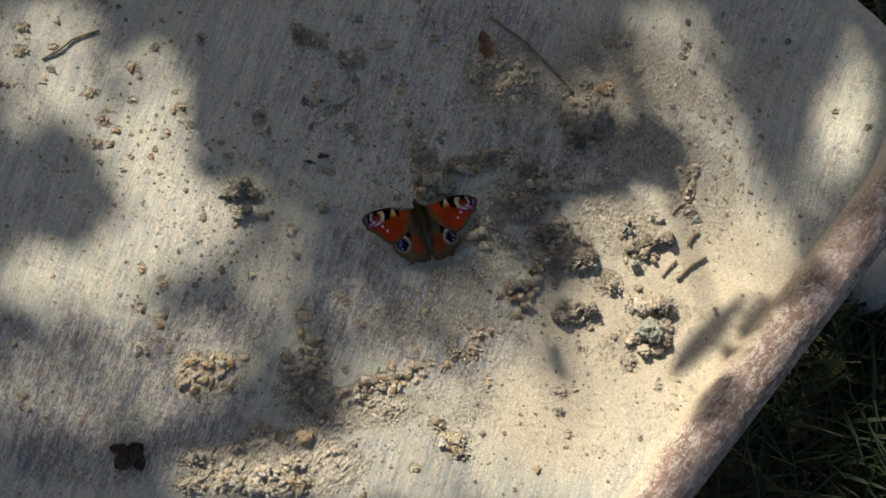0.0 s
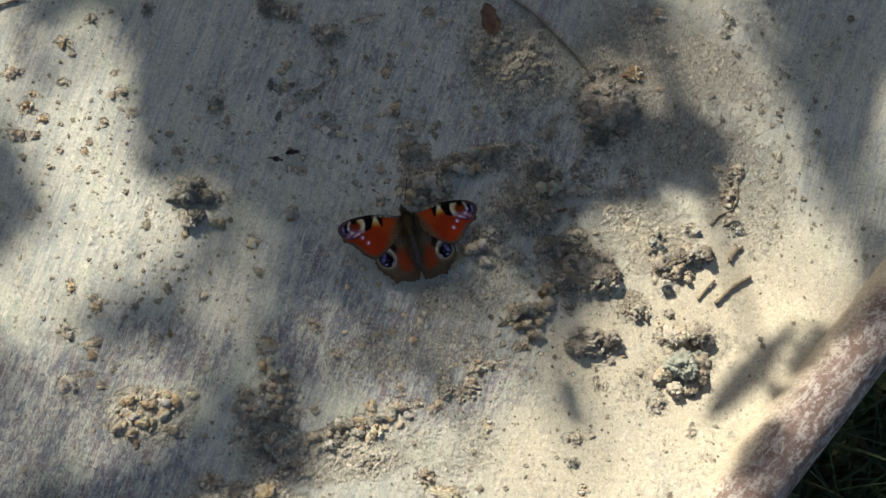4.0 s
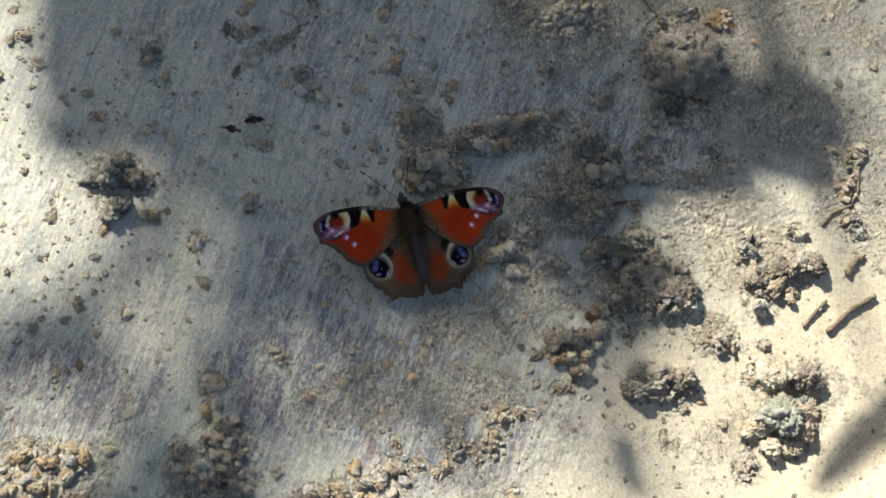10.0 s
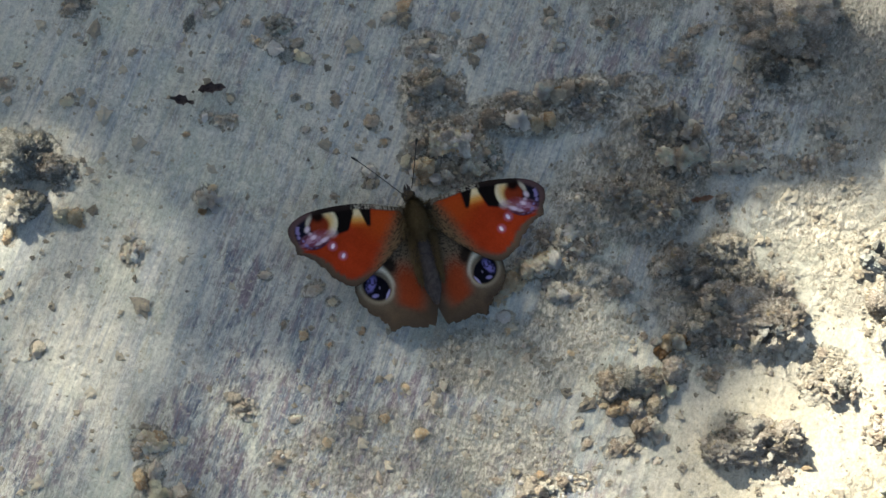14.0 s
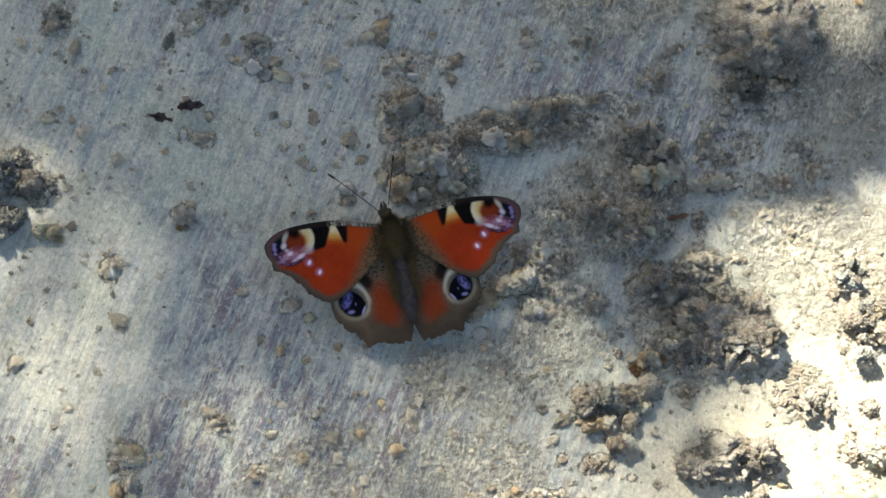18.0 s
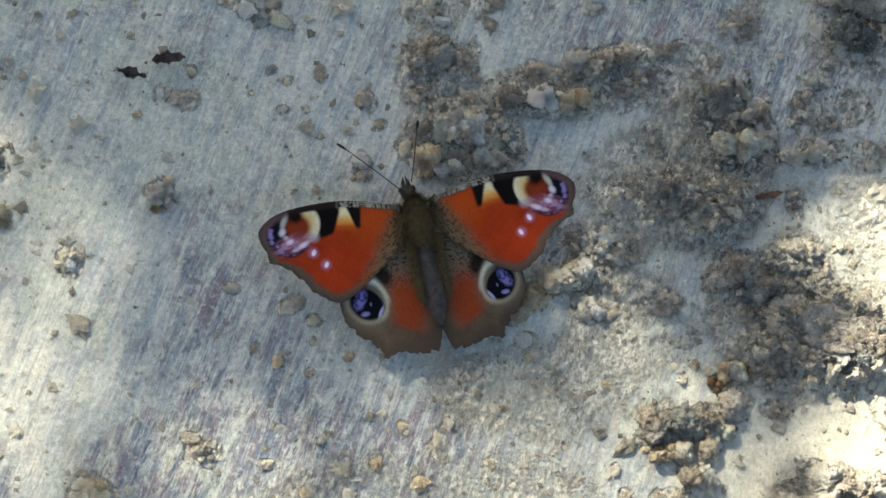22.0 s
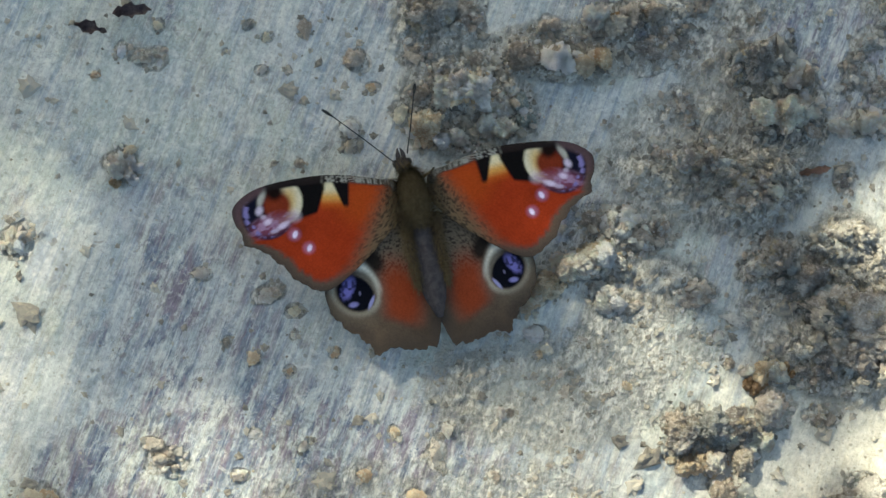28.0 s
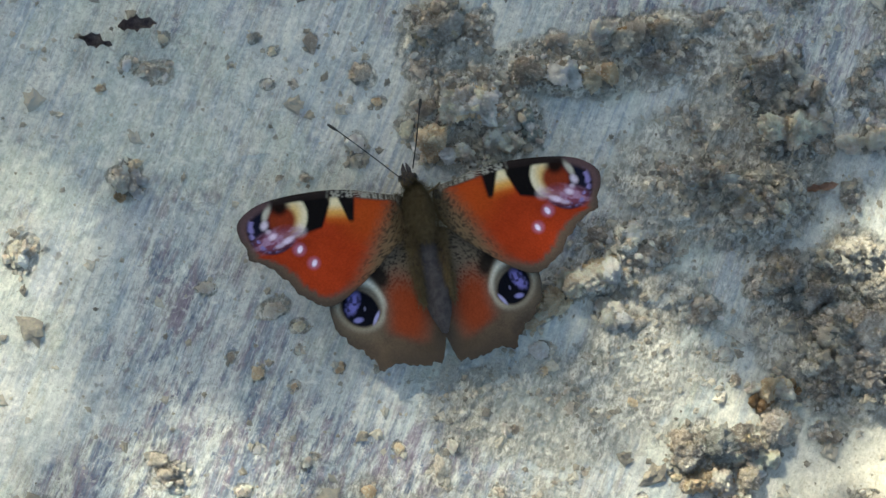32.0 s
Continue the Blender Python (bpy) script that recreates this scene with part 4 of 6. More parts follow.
clod(42.9, 5.0, 4.4, 3.1, 0, "brown")
clod(48.6, 3.2, 3.7, 2.6, 0, "dark")
clod(40.5, 14.9, 2.6, 2.1, 0, "brown")
clod(37.2, 6.8, 2.1, 1.6, 0, "grey")
clod(26.3, -9.3, 4.5, 3.1, 15, "ochre")
clod(21.1, -10.5, 2.6, 2.1, 0, "cream")
clod(17.7, -15.0, 2.3, 1.9, 0, "ochre")
clod(28.2, -15.0, 2.3, 1.7, 0, "cream")
clod(32.3, -7.5, 3.1, 2.4, 0, "grey")
clod(31.5, -3.8, 2.3, 1.7, 0, "pale")
clod(26.3, -3.8, 3.0, 2.3, 0, "grey")
clod(41.8, -15.3, 3.0, 2.3, 0, "grey")
clod(36.8, -5.6, 2.3, 1.9, 0, "brown")
clod(32.0, -17.4, 1.6, 1.0, 0, "grey")
clod(41.1, -35.5, 4.5, 1.7, -5, "brown")
clod(38.4, -38.2, 2.6, 1.4, 0, "grey")
clod(49.6, -37.6, 2.8, 1.6, -5, "cream")
clod(43.7, -40.6, 2.3, 1.5, 0, "ochre")
clod(49.0, -40.7, 1.7, 1.4, 0, "cream")
clod(45.2, -42.7, 2.1, 1.0, 0, "cream")
clod(53.9, -27.6, 3.5, 2.4, 0, "rust")
clod(53.3, -33.0, 2.6, 2.8, 0, "pale")
clod(51.0, -29.5, 1.4, 1.4, 0, "rust")
clod(63.1, -15.0, 4.0, 3.1, 0, "dark")
clod(59.9, -27.7, 3.0, 2.3, 0, "brown")
clod(67.5, -27.7, 3.1, 3.0, 0, "dark")
clod(58.7, -14.5, 2.6, 1.7, 0, "grey")
clod(68.7, -19.9, 3.0, 2.6, 0, "grey")
clod(60.9, -34.6, 2.4, 1.7, 0, "grey")
clod(-61.4, -6.1, 2.9, 2.3, 20, "cream")
clod(-45.9, 5.5, 2.3, 2.4, 0, "pale")
clod(-45.0, 7.3, 1.2, 0.9, 0, "ochre")
clod(-33.9, -11.5, 1.3, 1.1, 0, "pale")
clod(-23.5, -14.6, 2.3, 1.3, 20, "pale")
clod(-19.9, -17.3, 1.4, 1.0, 0, "ochre")
clod(-24.7, 20.0, 0.9, 0.7, 0, "pale")
clod(-23.8, 25.3, 1.0, 0.8, 0, "ochre")
clod(-17.9, 26.5, 1.0, 1.6, 0, "grey")
clod(-46.0, 23.1, 1.0, 1.2, 0, "pale")
clod(-42.3, 22.2, 2.6, 1.6, 0, "grey")
clod(16.9, -21.4, 1.7, 1.2, 0, "pale")
clod(17.3, -24.3, 1.0, 0.9, 0, "ochre")
clod(21.2, -30.0, 0.8, 1.0, 0, "grey")
clod(20.7, -27.3, 0.7, 0.7, 0, "pale")
clod(-50.0, 19.3, 0.8, 0.6, 0, "ochre")
clod(-40.4, 27.1, 0.8, 0.9, 0, "ochre")
clod(-26.6, 27.3, 0.8, 1.0, 0, "dark")
clod(-30.1, 23.1, 0.5, 0.5, 0, "ochre")
clod(-20.5, 20.1, 0.5, 0.7, 0, "grey")
clod(-18.9, 5.5, 0.7, 0.7, 0, "grey")
clod(-11.1, 10.8, 1.6, 1.7, 0, "pale")
clod(-11.1, 8.1, 1.2, 0.9, 0, "grey")
clod(-20.8, -26.5, 0.7, 0.7, 0, "ochre")
clod(-25.9, -24.3, 1.0, 1.2, 0, "ochre")
clod(-75.8, 10.7, 3.8, 3.1, 0, "dark")
clod(-87.8, 14.0, 3.5, 2.9, 0, "dark")
clod(-84.2, 5.4, 4.2, 2.4, 0, "grey")
clod(-73.9, 1.6, 2.3, 1.7, 0, "rust")
clod(-87.1, -2.3, 1.4, 2.1, 0, "ochre")
clod(-72.3, 48.7, 2.4, 1.7, 0, "dark")
clod(-74.4, 46.6, 1.6, 1.4, 0, "grey")
clod(-90.9, 37.3, 1.7, 1.2, 0, "grey")
clod(-88.2, 30.4, 2.1, 1.6, 0, "grey")
clod(-74.5, 26.8, 1.6, 1.0, 0, "ochre")
clod(-111.1, 61.8, 1.6, 1.0, 0, "grey")
clod(-107.9, 54.8, 1.7, 1.4, 0, "grey")
clod(-112.1, 53.0, 1.4, 1.4, 0, "grey")
clod(-116.1, 42.6, 1.4, 1.6, 0, "grey")
clod(-117.3, 54.8, 0.9, 0.7, 0, "dark")
clod(-101.3, 5.6, 0.7, 1.0, 0, "dark")
clod(-108.0, 19.3, 0.7, 0.7, 0, "dark")
clod(-118.0, 21.1, 0.7, 0.5, 0, "dark")
clod(63.1, -48.6, 3.1, 2.1, 0, "dark")
clod(66.0, -44.7, 2.1, 1.7, 0, "dark")
clod(75.7, -56.2, 2.4, 2.4, 0, "brown")
clod(99.3, -10.2, 3.8, 5.2, 0, "dark")
clod(105.8, -18.4, 5.9, 4.2, 0, "dark")
clod(115.1, -16.8, 4.5, 3.5, 0, "brown")
clod(113.3, -6.0, 4.5, 2.8, 0, "brown")
clod(133.6, -6.3, 3.8, 2.4, 0, "dark")
clod(101.9, -21.9, 3.1, 4.2, 0, "dark")
clod(110.0, -22.9, 2.4, 2.1, 0, "grey")
clod(112.6, -23.8, 1.6, 2.1, 0, "grey")
clod(104.1, -48.3, 4.5, 3.8, 0, "cream")
clod(114.9, -48.6, 3.8, 3.1, 30, "brown")
clod(104.0, -49.5, 2.1, 1.7, 0, "rust")
clod(98.0, -45.5, 2.1, 2.4, 0, "grey")
clod(107.8, -58.0, 5.9, 5.2, 0, "blue")
clod(113.2, -57.2, 3.5, 5.2, 0, "grey")
clod(98.3, -63.7, 3.5, 3.1, 0, "cream")
clod(107.9, -66.6, 4.2, 3.1, 0, "pale")
clod(93.8, -73.9, 1.6, 4.5, -10, "brown")
clod(102.2, -39.5, 1.6, 1.6, 0, "dark")
clod(73.1, -67.2, 1.2, 2.1, 0, "grey")
clod(59.4, -86.3, 2.8, 2.1, 0, "grey")
clod(65.5, -85.8, 1.2, 1.0, 0, "ochre")
clod(41.2, -35.5, 5.2, 2.4, -10, "dark")
clod(43.4, -40.7, 2.1, 2.1, 0, "ochre")
clod(45.8, -44.7, 2.4, 2.1, 0, "pale")
clod(39.0, -41.4, 1.4, 1.4, 0, "grey")
clod(21.6, -58.0, 4.2, 2.8, 0, "grey")
clod(27.7, -56.5, 2.4, 2.1, 0, "grey")
clod(32.0, -56.6, 2.4, 1.7, 0, "grey")
clod(41.1, -50.1, 3.5, 2.1, 0, "grey")
clod(19.4, -65.6, 3.5, 4.5, 20, "grey")
clod(9.2, -65.2, 3.1, 5.2, 0, "brown")
clod(6.3, -71.0, 2.1, 2.1, 0, "ochre")
clod(14.2, -67.9, 1.7, 5.2, 20, "grey")
clod(24.5, -80.0, 2.1, 2.4, 0, "ochre")
clod(90.8, 19.5, 3.5, 2.4, 0, "dark")
clod(108.9, 37.8, 2.1, 2.1, 0, "dark")
clod(127.7, 19.3, 2.1, 2.8, 40, "grey")
clod(133.8, 14.7, 3.1, 5.9, 10, "brown")
clod(131.3, -1.7, 3.8, 3.1, 0, "brown")
clod(-178.7, 93.9, 3.8, 2.7, 0, "grey")
clod(-179.6, 82.4, 3.8, 2.7, 0, "grey")
clod(-165.1, 84.2, 2.2, 1.6, 0, "grey")
clod(-129.7, 74.1, 3.2, 2.4, 0, "ochre")
clod(-149.5, 62.2, 3.8, 2.4, 0, "grey")
clod(-143.8, 48.6, 2.7, 2.2, 0, "rust")
clod(-138.9, 43.9, 2.4, 1.9, 0, "rust")
clod(-148.1, 37.9, 4.3, 2.7, 0, "grey")
clod(-141.7, 37.8, 2.4, 2.2, 0, "grey")
clod(-130.5, 58.3, 2.2, 1.6, 0, "ochre")
clod(-142.2, 53.9, 2.2, 1.4, 0, "ochre")
clod(-108.7, 54.7, 2.2, 1.9, 0, "grey")
clod(-118.9, 83.6, 2.4, 1.9, 0, "grey")
clod(-97.7, 87.5, 2.2, 3.2, 0, "dark")
clod(-81.9, -96.5, 4.9, 3.2, 0, "grey")
clod(-73.2, -100.0, 4.9, 3.2, 0, "grey")
clod(-61.8, -100.7, 4.9, 4.3, 0, "ochre")
clod(-52.3, -93.5, 7.0, 3.2, 20, "brown")
clod(-110.3, -108.2, 8.1, 3.8, 0, "brown")
clod(-92.5, -104.9, 4.9, 3.2, 0, "brown")
clod(-98.4, -118.4, 8.1, 4.9, 0, "cream")
clod(-80.7, -116.9, 8.1, 5.4, 0, "cream")
clod(-67.7, -112.6, 6.5, 4.3, 0, "cream")
clod(-65.9, -122.8, 5.9, 4.3, 0, "ochre")
clod(-86.2, -124.1, 7.0, 3.2, 0, "cream")
clod(-113.4, -120.0, 7.0, 4.3, 0, "cream")
clod(5.3, -106.3, 8.1, 4.3, 0, "ochre")
clod(8.7, -112.9, 4.9, 3.2, 0, "brown")
clod(-0.5, -98.2, 3.8, 3.2, 0, "grey")
clod(-12.7, -118.2, 2.7, 2.2, 0, "ochre")
clod(43.7, -121.9, 1.6, 1.6, 0, "ochre")
clod(60.1, -106.6, 1.9, 2.2, 0, "ochre")
clod(57.1, -95.9, 2.4, 2.2, 0, "dark")
clod(58.6, -86.4, 3.8, 2.4, 0, "grey")
clod(92.0, -76.3, 2.4, 3.2, 20, "brown")
clod(-49.9, 88.4, 5.4, 4.3, 0, "dark")
clod(-43.4, 85.5, 4.9, 3.8, 0, "grey")
clod(-52.3, 92.6, 2.7, 3.8, 0, "grey")
clod(-11.0, 83.2, 5.9, 1.6, 10, "grey")
clod(-72.5, 48.5, 2.4, 3.5, 20, "dark")
clod(13.9, 86.3, 2.2, 2.2, 0, "grey")
clod(85.8, 62.5, 4.3, 3.2, 0, "dark")
clod(76.9, 58.4, 3.2, 4.3, 0, "dark")
clod(96.8, 59.4, 4.3, 3.8, 0, "rust")
clod(78.5, 32.8, 4.9, 4.3, 0, "dark")
clod(59.8, 13.7, 4.3, 3.2, 0, "cream")
clod(38.7, 24.0, 8.1, 2.7, 20, "brown")
clod(139.7, 82.0, 2.2, 3.2, 0, "dark")
clod(137.6, 76.2, 1.9, 1.9, 0, "dark")
clod(141.9, 93.7, 1.4, 1.4, 0, "dark")
clod(113.6, 69.2, 2.7, 2.2, 0, "grey")
clod(131.0, 7.6, 3.8, 5.9, 20, "grey")
clod(136.0, 18.7, 3.2, 3.8, -20, "grey")
clod(104.8, -122.2, 3.0, 3.8, 0, "dark")
clod(225.3, 35.3, 2.4, 1.4, 30, "dark")
clod(93.4, 14.2, 3.8, 2.4, 0, "grey")
clod(109.7, 85.2, 2.4, 2.7, 0, "grey")
clod(86.1, 11.6, 2.2, 2.2, 0, "grey")
clod(-161.7, 31.3, 1.6, 1.1, 110, "dark")
clod(-166.8, 73.8, 1.9, 1.3, 160, "brown")
clod(-163.1, 97.0, 1.8, 1.3, 70, "dark")
clod(-157.6, 64.2, 1.0, 0.7, 50, "brown")
clod(-128.8, 10.0, 1.3, 0.9, 70, "brown")
clod(-141.3, 9.5, 1.5, 1.0, 70, "brown")
clod(-123.4, 30.9, 1.7, 1.2, 130, "ochre")
clod(137.3, 86.1, 1.1, 0.8, 120, "grey")
clod(106.5, 82.9, 1.7, 1.2, 20, "grey")
clod(97.6, 83.0, 1.6, 1.1, 140, "grey")
clod(98.9, 94.3, 1.1, 0.8, 0, "grey")
clod(160.0, 97.0, 1.7, 1.2, 50, "grey")
clod(131.3, 61.8, 1.2, 0.9, 60, "pale")
clod(149.4, 43.8, 1.8, 1.3, 60, "grey")
clod(154.3, 24.0, 1.9, 1.3, 60, "brown")
clod(145.9, 14.5, 1.2, 0.9, 110, "brown")
clod(159.7, 9.6, 1.1, 0.8, 40, "ochre")
clod(171.5, 45.1, 1.0, 0.7, 90, "pale")
clod(131.9, 40.2, 1.5, 1.1, 100, "brown")
clod(135.0, 32.1, 1.3, 0.9, 90, "brown")
clod(143.8, 45.7, 1.6, 1.2, 50, "brown")
clod(128.5, 50.6, 1.4, 1.0, 50, "brown")
clod(118.3, 59.1, 1.2, 0.9, 0, "dark")
clod(121.6, 50.4, 1.3, 0.9, 120, "brown")
clod(106.2, 53.6, 1.5, 1.1, 130, "ochre")
clod(112.5, 46.3, 1.3, 0.9, 0, "brown")
clod(124.1, 34.6, 1.0, 0.7, 50, "pale")
clod(56.1, 12.9, 3.4, 2.2, -10, "cream", 1.4)
clod(71.3, 11.7, 3.6, 1.9, -15, "cream", 0.6)
clod(52.2, 14.9, 2.6, 2.0, 30, "dark")
clod(54.4, 8.8, 3.0, 1.8, 0, "dark")
clod(61.2, 10.3, 2.4, 2.0, 40, "dark")
clod(50.5, 0.6, 3.4, 2.6, 10, "brown")
clod(71.8, 24.7, 2.6, 2.0, 60, "dark")
clod(70.0, 19.5, 2.8, 1.8, 70, "dark")
clod(72.9, 16.9, 2.6, 1.6, 20, "brown")
clod(73.5, -27.4, 3.6, 2.6, 20, "brown")
clod(76.8, -23.5, 2.8, 2.4, 50, "brown")
clod(62.3, -8.1, 3.0, 2.4, 0, "dark")
clod(35.9, -6.8, 3.0, 2.0, 20, "grey")
clod(22.7, -11.7, 2.6, 1.7, 20, "ochre")
clod(19.6, -14.6, 1.8, 1.3, 50, "ochre")
clod(27.6, -15.2, 1.9, 1.5, 0, "pale")
clod(57.5, 2.0, 2.6, 1.8, 30, "brown")
clod(46.0, 4.5, 2.4, 1.8, 0, "grey")
clod(66.0, 2.5, 2.2, 1.6, 70, "brown")
clod(42.0, 12.5, 2.0, 1.6, 30, "brown")
clod(16.4, -16.6, 2.2, 1.4, 35, "ochre")
clod(18.7, -13.3, 2.1, 1.5, 30, "ochre")
clod(22.2, -10.4, 2.6, 1.9, 10, "cream")
clod(26.2, -9.7, 2.9, 2.1, 0, "ochre")
clod(30.1, -10.6, 2.1, 1.7, 0, "brown")
clod(28.6, -16.3, 2.2, 1.4, 0, "pale")
clod(26.5, -14.1, 1.4, 1.0, 0, "pale")
clod(27.7, 27.6, 2.6, 2.2, 20, "grey")
clod(31.7, 26.6, 3.1, 2.1, 25, "grey")
clod(35.8, 28.6, 2.6, 1.7, 20, "brown")
clod(27.6, 21.5, 2.6, 1.4, 20, "ochre")
clod(21.3, 21.5, 2.6, 1.9, 0, "pale")
clod(15.2, 21.5, 3.1, 2.1, 0, "grey")
clod(0.8, 28.5, 3.4, 3.1, 0, "brown")
clod(7.4, 27.6, 2.6, 2.4, 0, "grey")
clod(4.5, 17.3, 3.8, 2.6, 0, "cream")
clod(8.8, 15.1, 3.1, 2.4, 0, "pale")
clod(0.0, 11.1, 2.9, 2.9, 0, "ochre")
clod(2.8, 19.5, 2.6, 1.9, 0, "grey")
clod(15.4, 15.1, 1.7, 1.9, 0, "blue")
clod(53.0, 20.5, 3.8, 2.9, 10, "brown")
clod(59.7, 18.7, 2.6, 1.7, 0, "pale")
clod(68.4, 11.0, 2.9, 1.5, 0, "cream")
clod(62.1, 10.1, 1.7, 1.2, 0, "grey")
clod(44.9, 7.0, 2.6, 2.1, 0, "brown")
clod(50.8, -1.0, 3.4, 2.2, 0, "brown")
clod(54.5, 0.7, 1.7, 1.4, 0, "cream")
clod(54.1, -7.2, 2.6, 1.9, 0, "brown")
clod(63.4, -20.5, 3.4, 2.4, 0, "grey")
clod(65.4, -14.4, 3.1, 2.9, 0, "dark")
clod(56.6, -13.4, 3.8, 3.1, 0, "dark")
clod(52.2, -11.6, 3.1, 2.6, 0, "brown")
clod(61.3, -26.6, 2.6, 2.1, 0, "brown")
clod(48.3, -19.5, 2.2, 1.0, 0, "brown")
clod(101.4, -20.5, 4.6, 5.8, 0, "brown")
clod(112.0, -14.8, 6.9, 4.2, 10, "brown")
clod(106.3, -21.6, 3.1, 2.7, 0, "grey")
clod(109.2, -23.6, 2.3, 3.1, 0, "grey")
clod(103.9, -48.9, 5.8, 4.2, -20, "cream")
clod(113.9, -49.2, 4.6, 5.0, 30, "brown")
clod(106.0, -58.6, 6.5, 6.1, 0, "blue")
clod(111.8, -60.8, 3.8, 5.0, 0, "grey")
clod(105.0, -69.2, 5.8, 3.1, 0, "pale")
clod(97.6, -63.2, 4.2, 4.2, 0, "cream")
clod(96.9, -48.7, 2.3, 2.7, 0, "grey")
clod(93.7, -73.6, 2.7, 3.8, 20, "brown")
clod(69.7, -66.1, 1.5, 2.7, 0, "grey")
clod(105.5, -86.4, 1.5, 3.1, 0, "pale")
clod(101.7, -39.1, 1.9, 1.9, 0, "brown")
clod(87.8, -38.8, 6.9, 3.8, -20, "brown")
clod(77.6, -17.1, 3.1, 4.6, -20, "brown")
cluster(-109.2, -71.4, 8.4, 8.8, 0, 26, ('ochre', 'grey', 'ochre', 'pale'), 0.96, 2.3)
cluster(-98.1, -66.4, 6.5, 5.0, 0, 14, ('ochre', 'grey', 'cream'), 0.96, 2.3)
cluster(-109.0, -64.6, 3.8, 2.3, 0, 5, ('ochre', 'grey', 'cream'), 0.96, 2.3)
cluster(-55.0, -61.9, 7.3, 6.5, 0, 18, ('grey', 'pale', 'ochre', 'grey'), 0.96, 2.3)
cluster(-55.4, -71.1, 7.7, 8.4, 0, 22, ('grey', 'brown', 'grey', 'pale'), 0.96, 2.3)
cluster(-67.1, -70.1, 4.6, 7.7, 0, 14, ('grey', 'pale', 'ochre', 'grey'), 0.96, 2.3)
cluster(-60.3, -81.8, 10.4, 8.1, 0, 22, ('brown', 'grey', 'brown'), 0.96, 2.3)
cluster(-58.4, -54.4, 2.7, 3.5, 0, 6, ('grey', 'pale', 'ochre', 'grey'), 0.96, 2.3)
cluster(-39.4, -83.2, 9.2, 4.2, 10, 16, ('brown', 'grey', 'brown'), 0.96, 2.3)
cluster(-29.7, -78.8, 8.1, 4.2, 20, 16, ('brown', 'grey', 'pale'), 0.96, 2.3)
cluster(-19.8, -78.4, 7.7, 5.0, 15, 16, ('cream', 'grey', 'ochre', 'brown'), 0.96, 2.3)
cluster(-9.3, -73.6, 6.5, 4.6, 30, 9, ('grey', 'pale', 'brown'), 0.96, 2.3)
cluster(-20.4, -71.8, 2.3, 2.7, 0, 4, ('ochre', 'grey', 'cream'), 0.96, 2.3)
clod(-58.0, -45.8, 3.5, 2.9, 0, "ochre")
clod(-61.0, -47.9, 1.2, 1.3, 0, "grey")
clod(-43.4, -82.4, 3.5, 1.3, -40, "cream")
clod(-9.1, -70.3, 3.8, 1.5, -40, "grey")
clod(-121.1, -28.7, 2.3, 3.8, 0, "ochre")
clod(-122.4, -25.0, 2.3, 1.2, 0, "cream")
clod(-130.3, -21.1, 1.7, 2.5, 0, "ochre")
clod(-131.5, -39.4, 2.5, 2.5, 0, "brown")
clod(-132.9, -36.3, 1.5, 1.2, 0, "pale")
clod(-123.5, -43.1, 3.8, 1.9, 20, "grey")
clod(-123.2, -46.8, 1.7, 1.7, 0, "rust")
clod(-121.0, -42.5, 1.5, 1.5, 0, "brown")
clod(-125.6, -54.3, 3.1, 1.3, 0, "grey")
clod(-110.8, -33.2, 1.0, 1.0, 0, "brown")
clod(-81.1, -26.0, 1.3, 1.7, 0, "grey")
clod(-94.2, -40.5, 1.2, 1.3, 0, "rust")
clod(-86.7, -63.6, 1.9, 1.5, 0, "ochre")
clod(-100.5, -42.7, 1.2, 2.9, -10, "grey")
clod(-120.4, -58.8, 2.3, 1.7, 0, "grey")
clod(-132.7, -58.4, 3.5, 3.5, 0, "pale")
clod(-95.1, -76.3, 3.8, 2.3, 0, "grey")
clod(-89.7, -9.9, 1.2, 1.0, 0, "dark")
clod(-104.5, -10.0, 0.8, 0.8, 0, "dark")
clod(-98.3, -27.6, 1.2, 1.0, 0, "grey")
clod(-39.3, -39.6, 2.7, 1.9, 0, "grey")
clod(-41.1, -37.3, 1.5, 1.2, 0, "grey")
clod(-31.4, -50.3, 2.3, 1.9, 0, "grey")
clod(-9.5, -42.3, 1.2, 1.2, 0, "ochre")
clod(1.1, -38.8, 1.3, 2.3, 0, "grey")
clod(-1.7, -70.6, 2.3, 1.7, 0, "grey")
clod(4.3, -72.7, 2.9, 2.1, 0, "grey")
clod(-23.1, -59.4, 1.0, 0.8, 0, "dark")
clod(-7.9, -64.0, 1.5, 2.3, 20, "grey")
clod(-2.1, -45.9, 1.5, 1.3, 0, "ochre")
clod(-18.7, -37.9, 1.0, 0.8, 0, "pale")
clod(-26.1, -35.8, 1.0, 0.8, 0, "pale")
clod(-26.3, 77.5, 5.8, 3.8, 15, "brown")
clod(-31.3, 75.5, 1.9, 3.5, 0, "dark")
clod(-25.6, 73.1, 4.2, 1.7, 15, "brown")
clod(-26.1, 65.5, 1.9, 4.2, 5, "dark")
clod(-26.1, 61.5, 1.3, 1.0, 0, "grey")
clod(-31.2, 56.1, 3.1, 1.0, 40, "brown")
clod(-34.2, 53.6, 3.1, 1.3, 25, "brown")
clod(-38.1, 52.0, 2.7, 1.9, 20, "brown")
clod(-40.6, 51.6, 1.5, 2.3, 0, "dark")
clod(-43.4, 47.3, 2.5, 1.7, 40, "pale")
clod(-44.5, 49.6, 1.9, 1.5, 0, "brown")
clod(-48.8, 54.8, 2.7, 1.5, -10, "dark")
clod(-45.5, 55.9, 1.9, 1.5, 0, "grey")
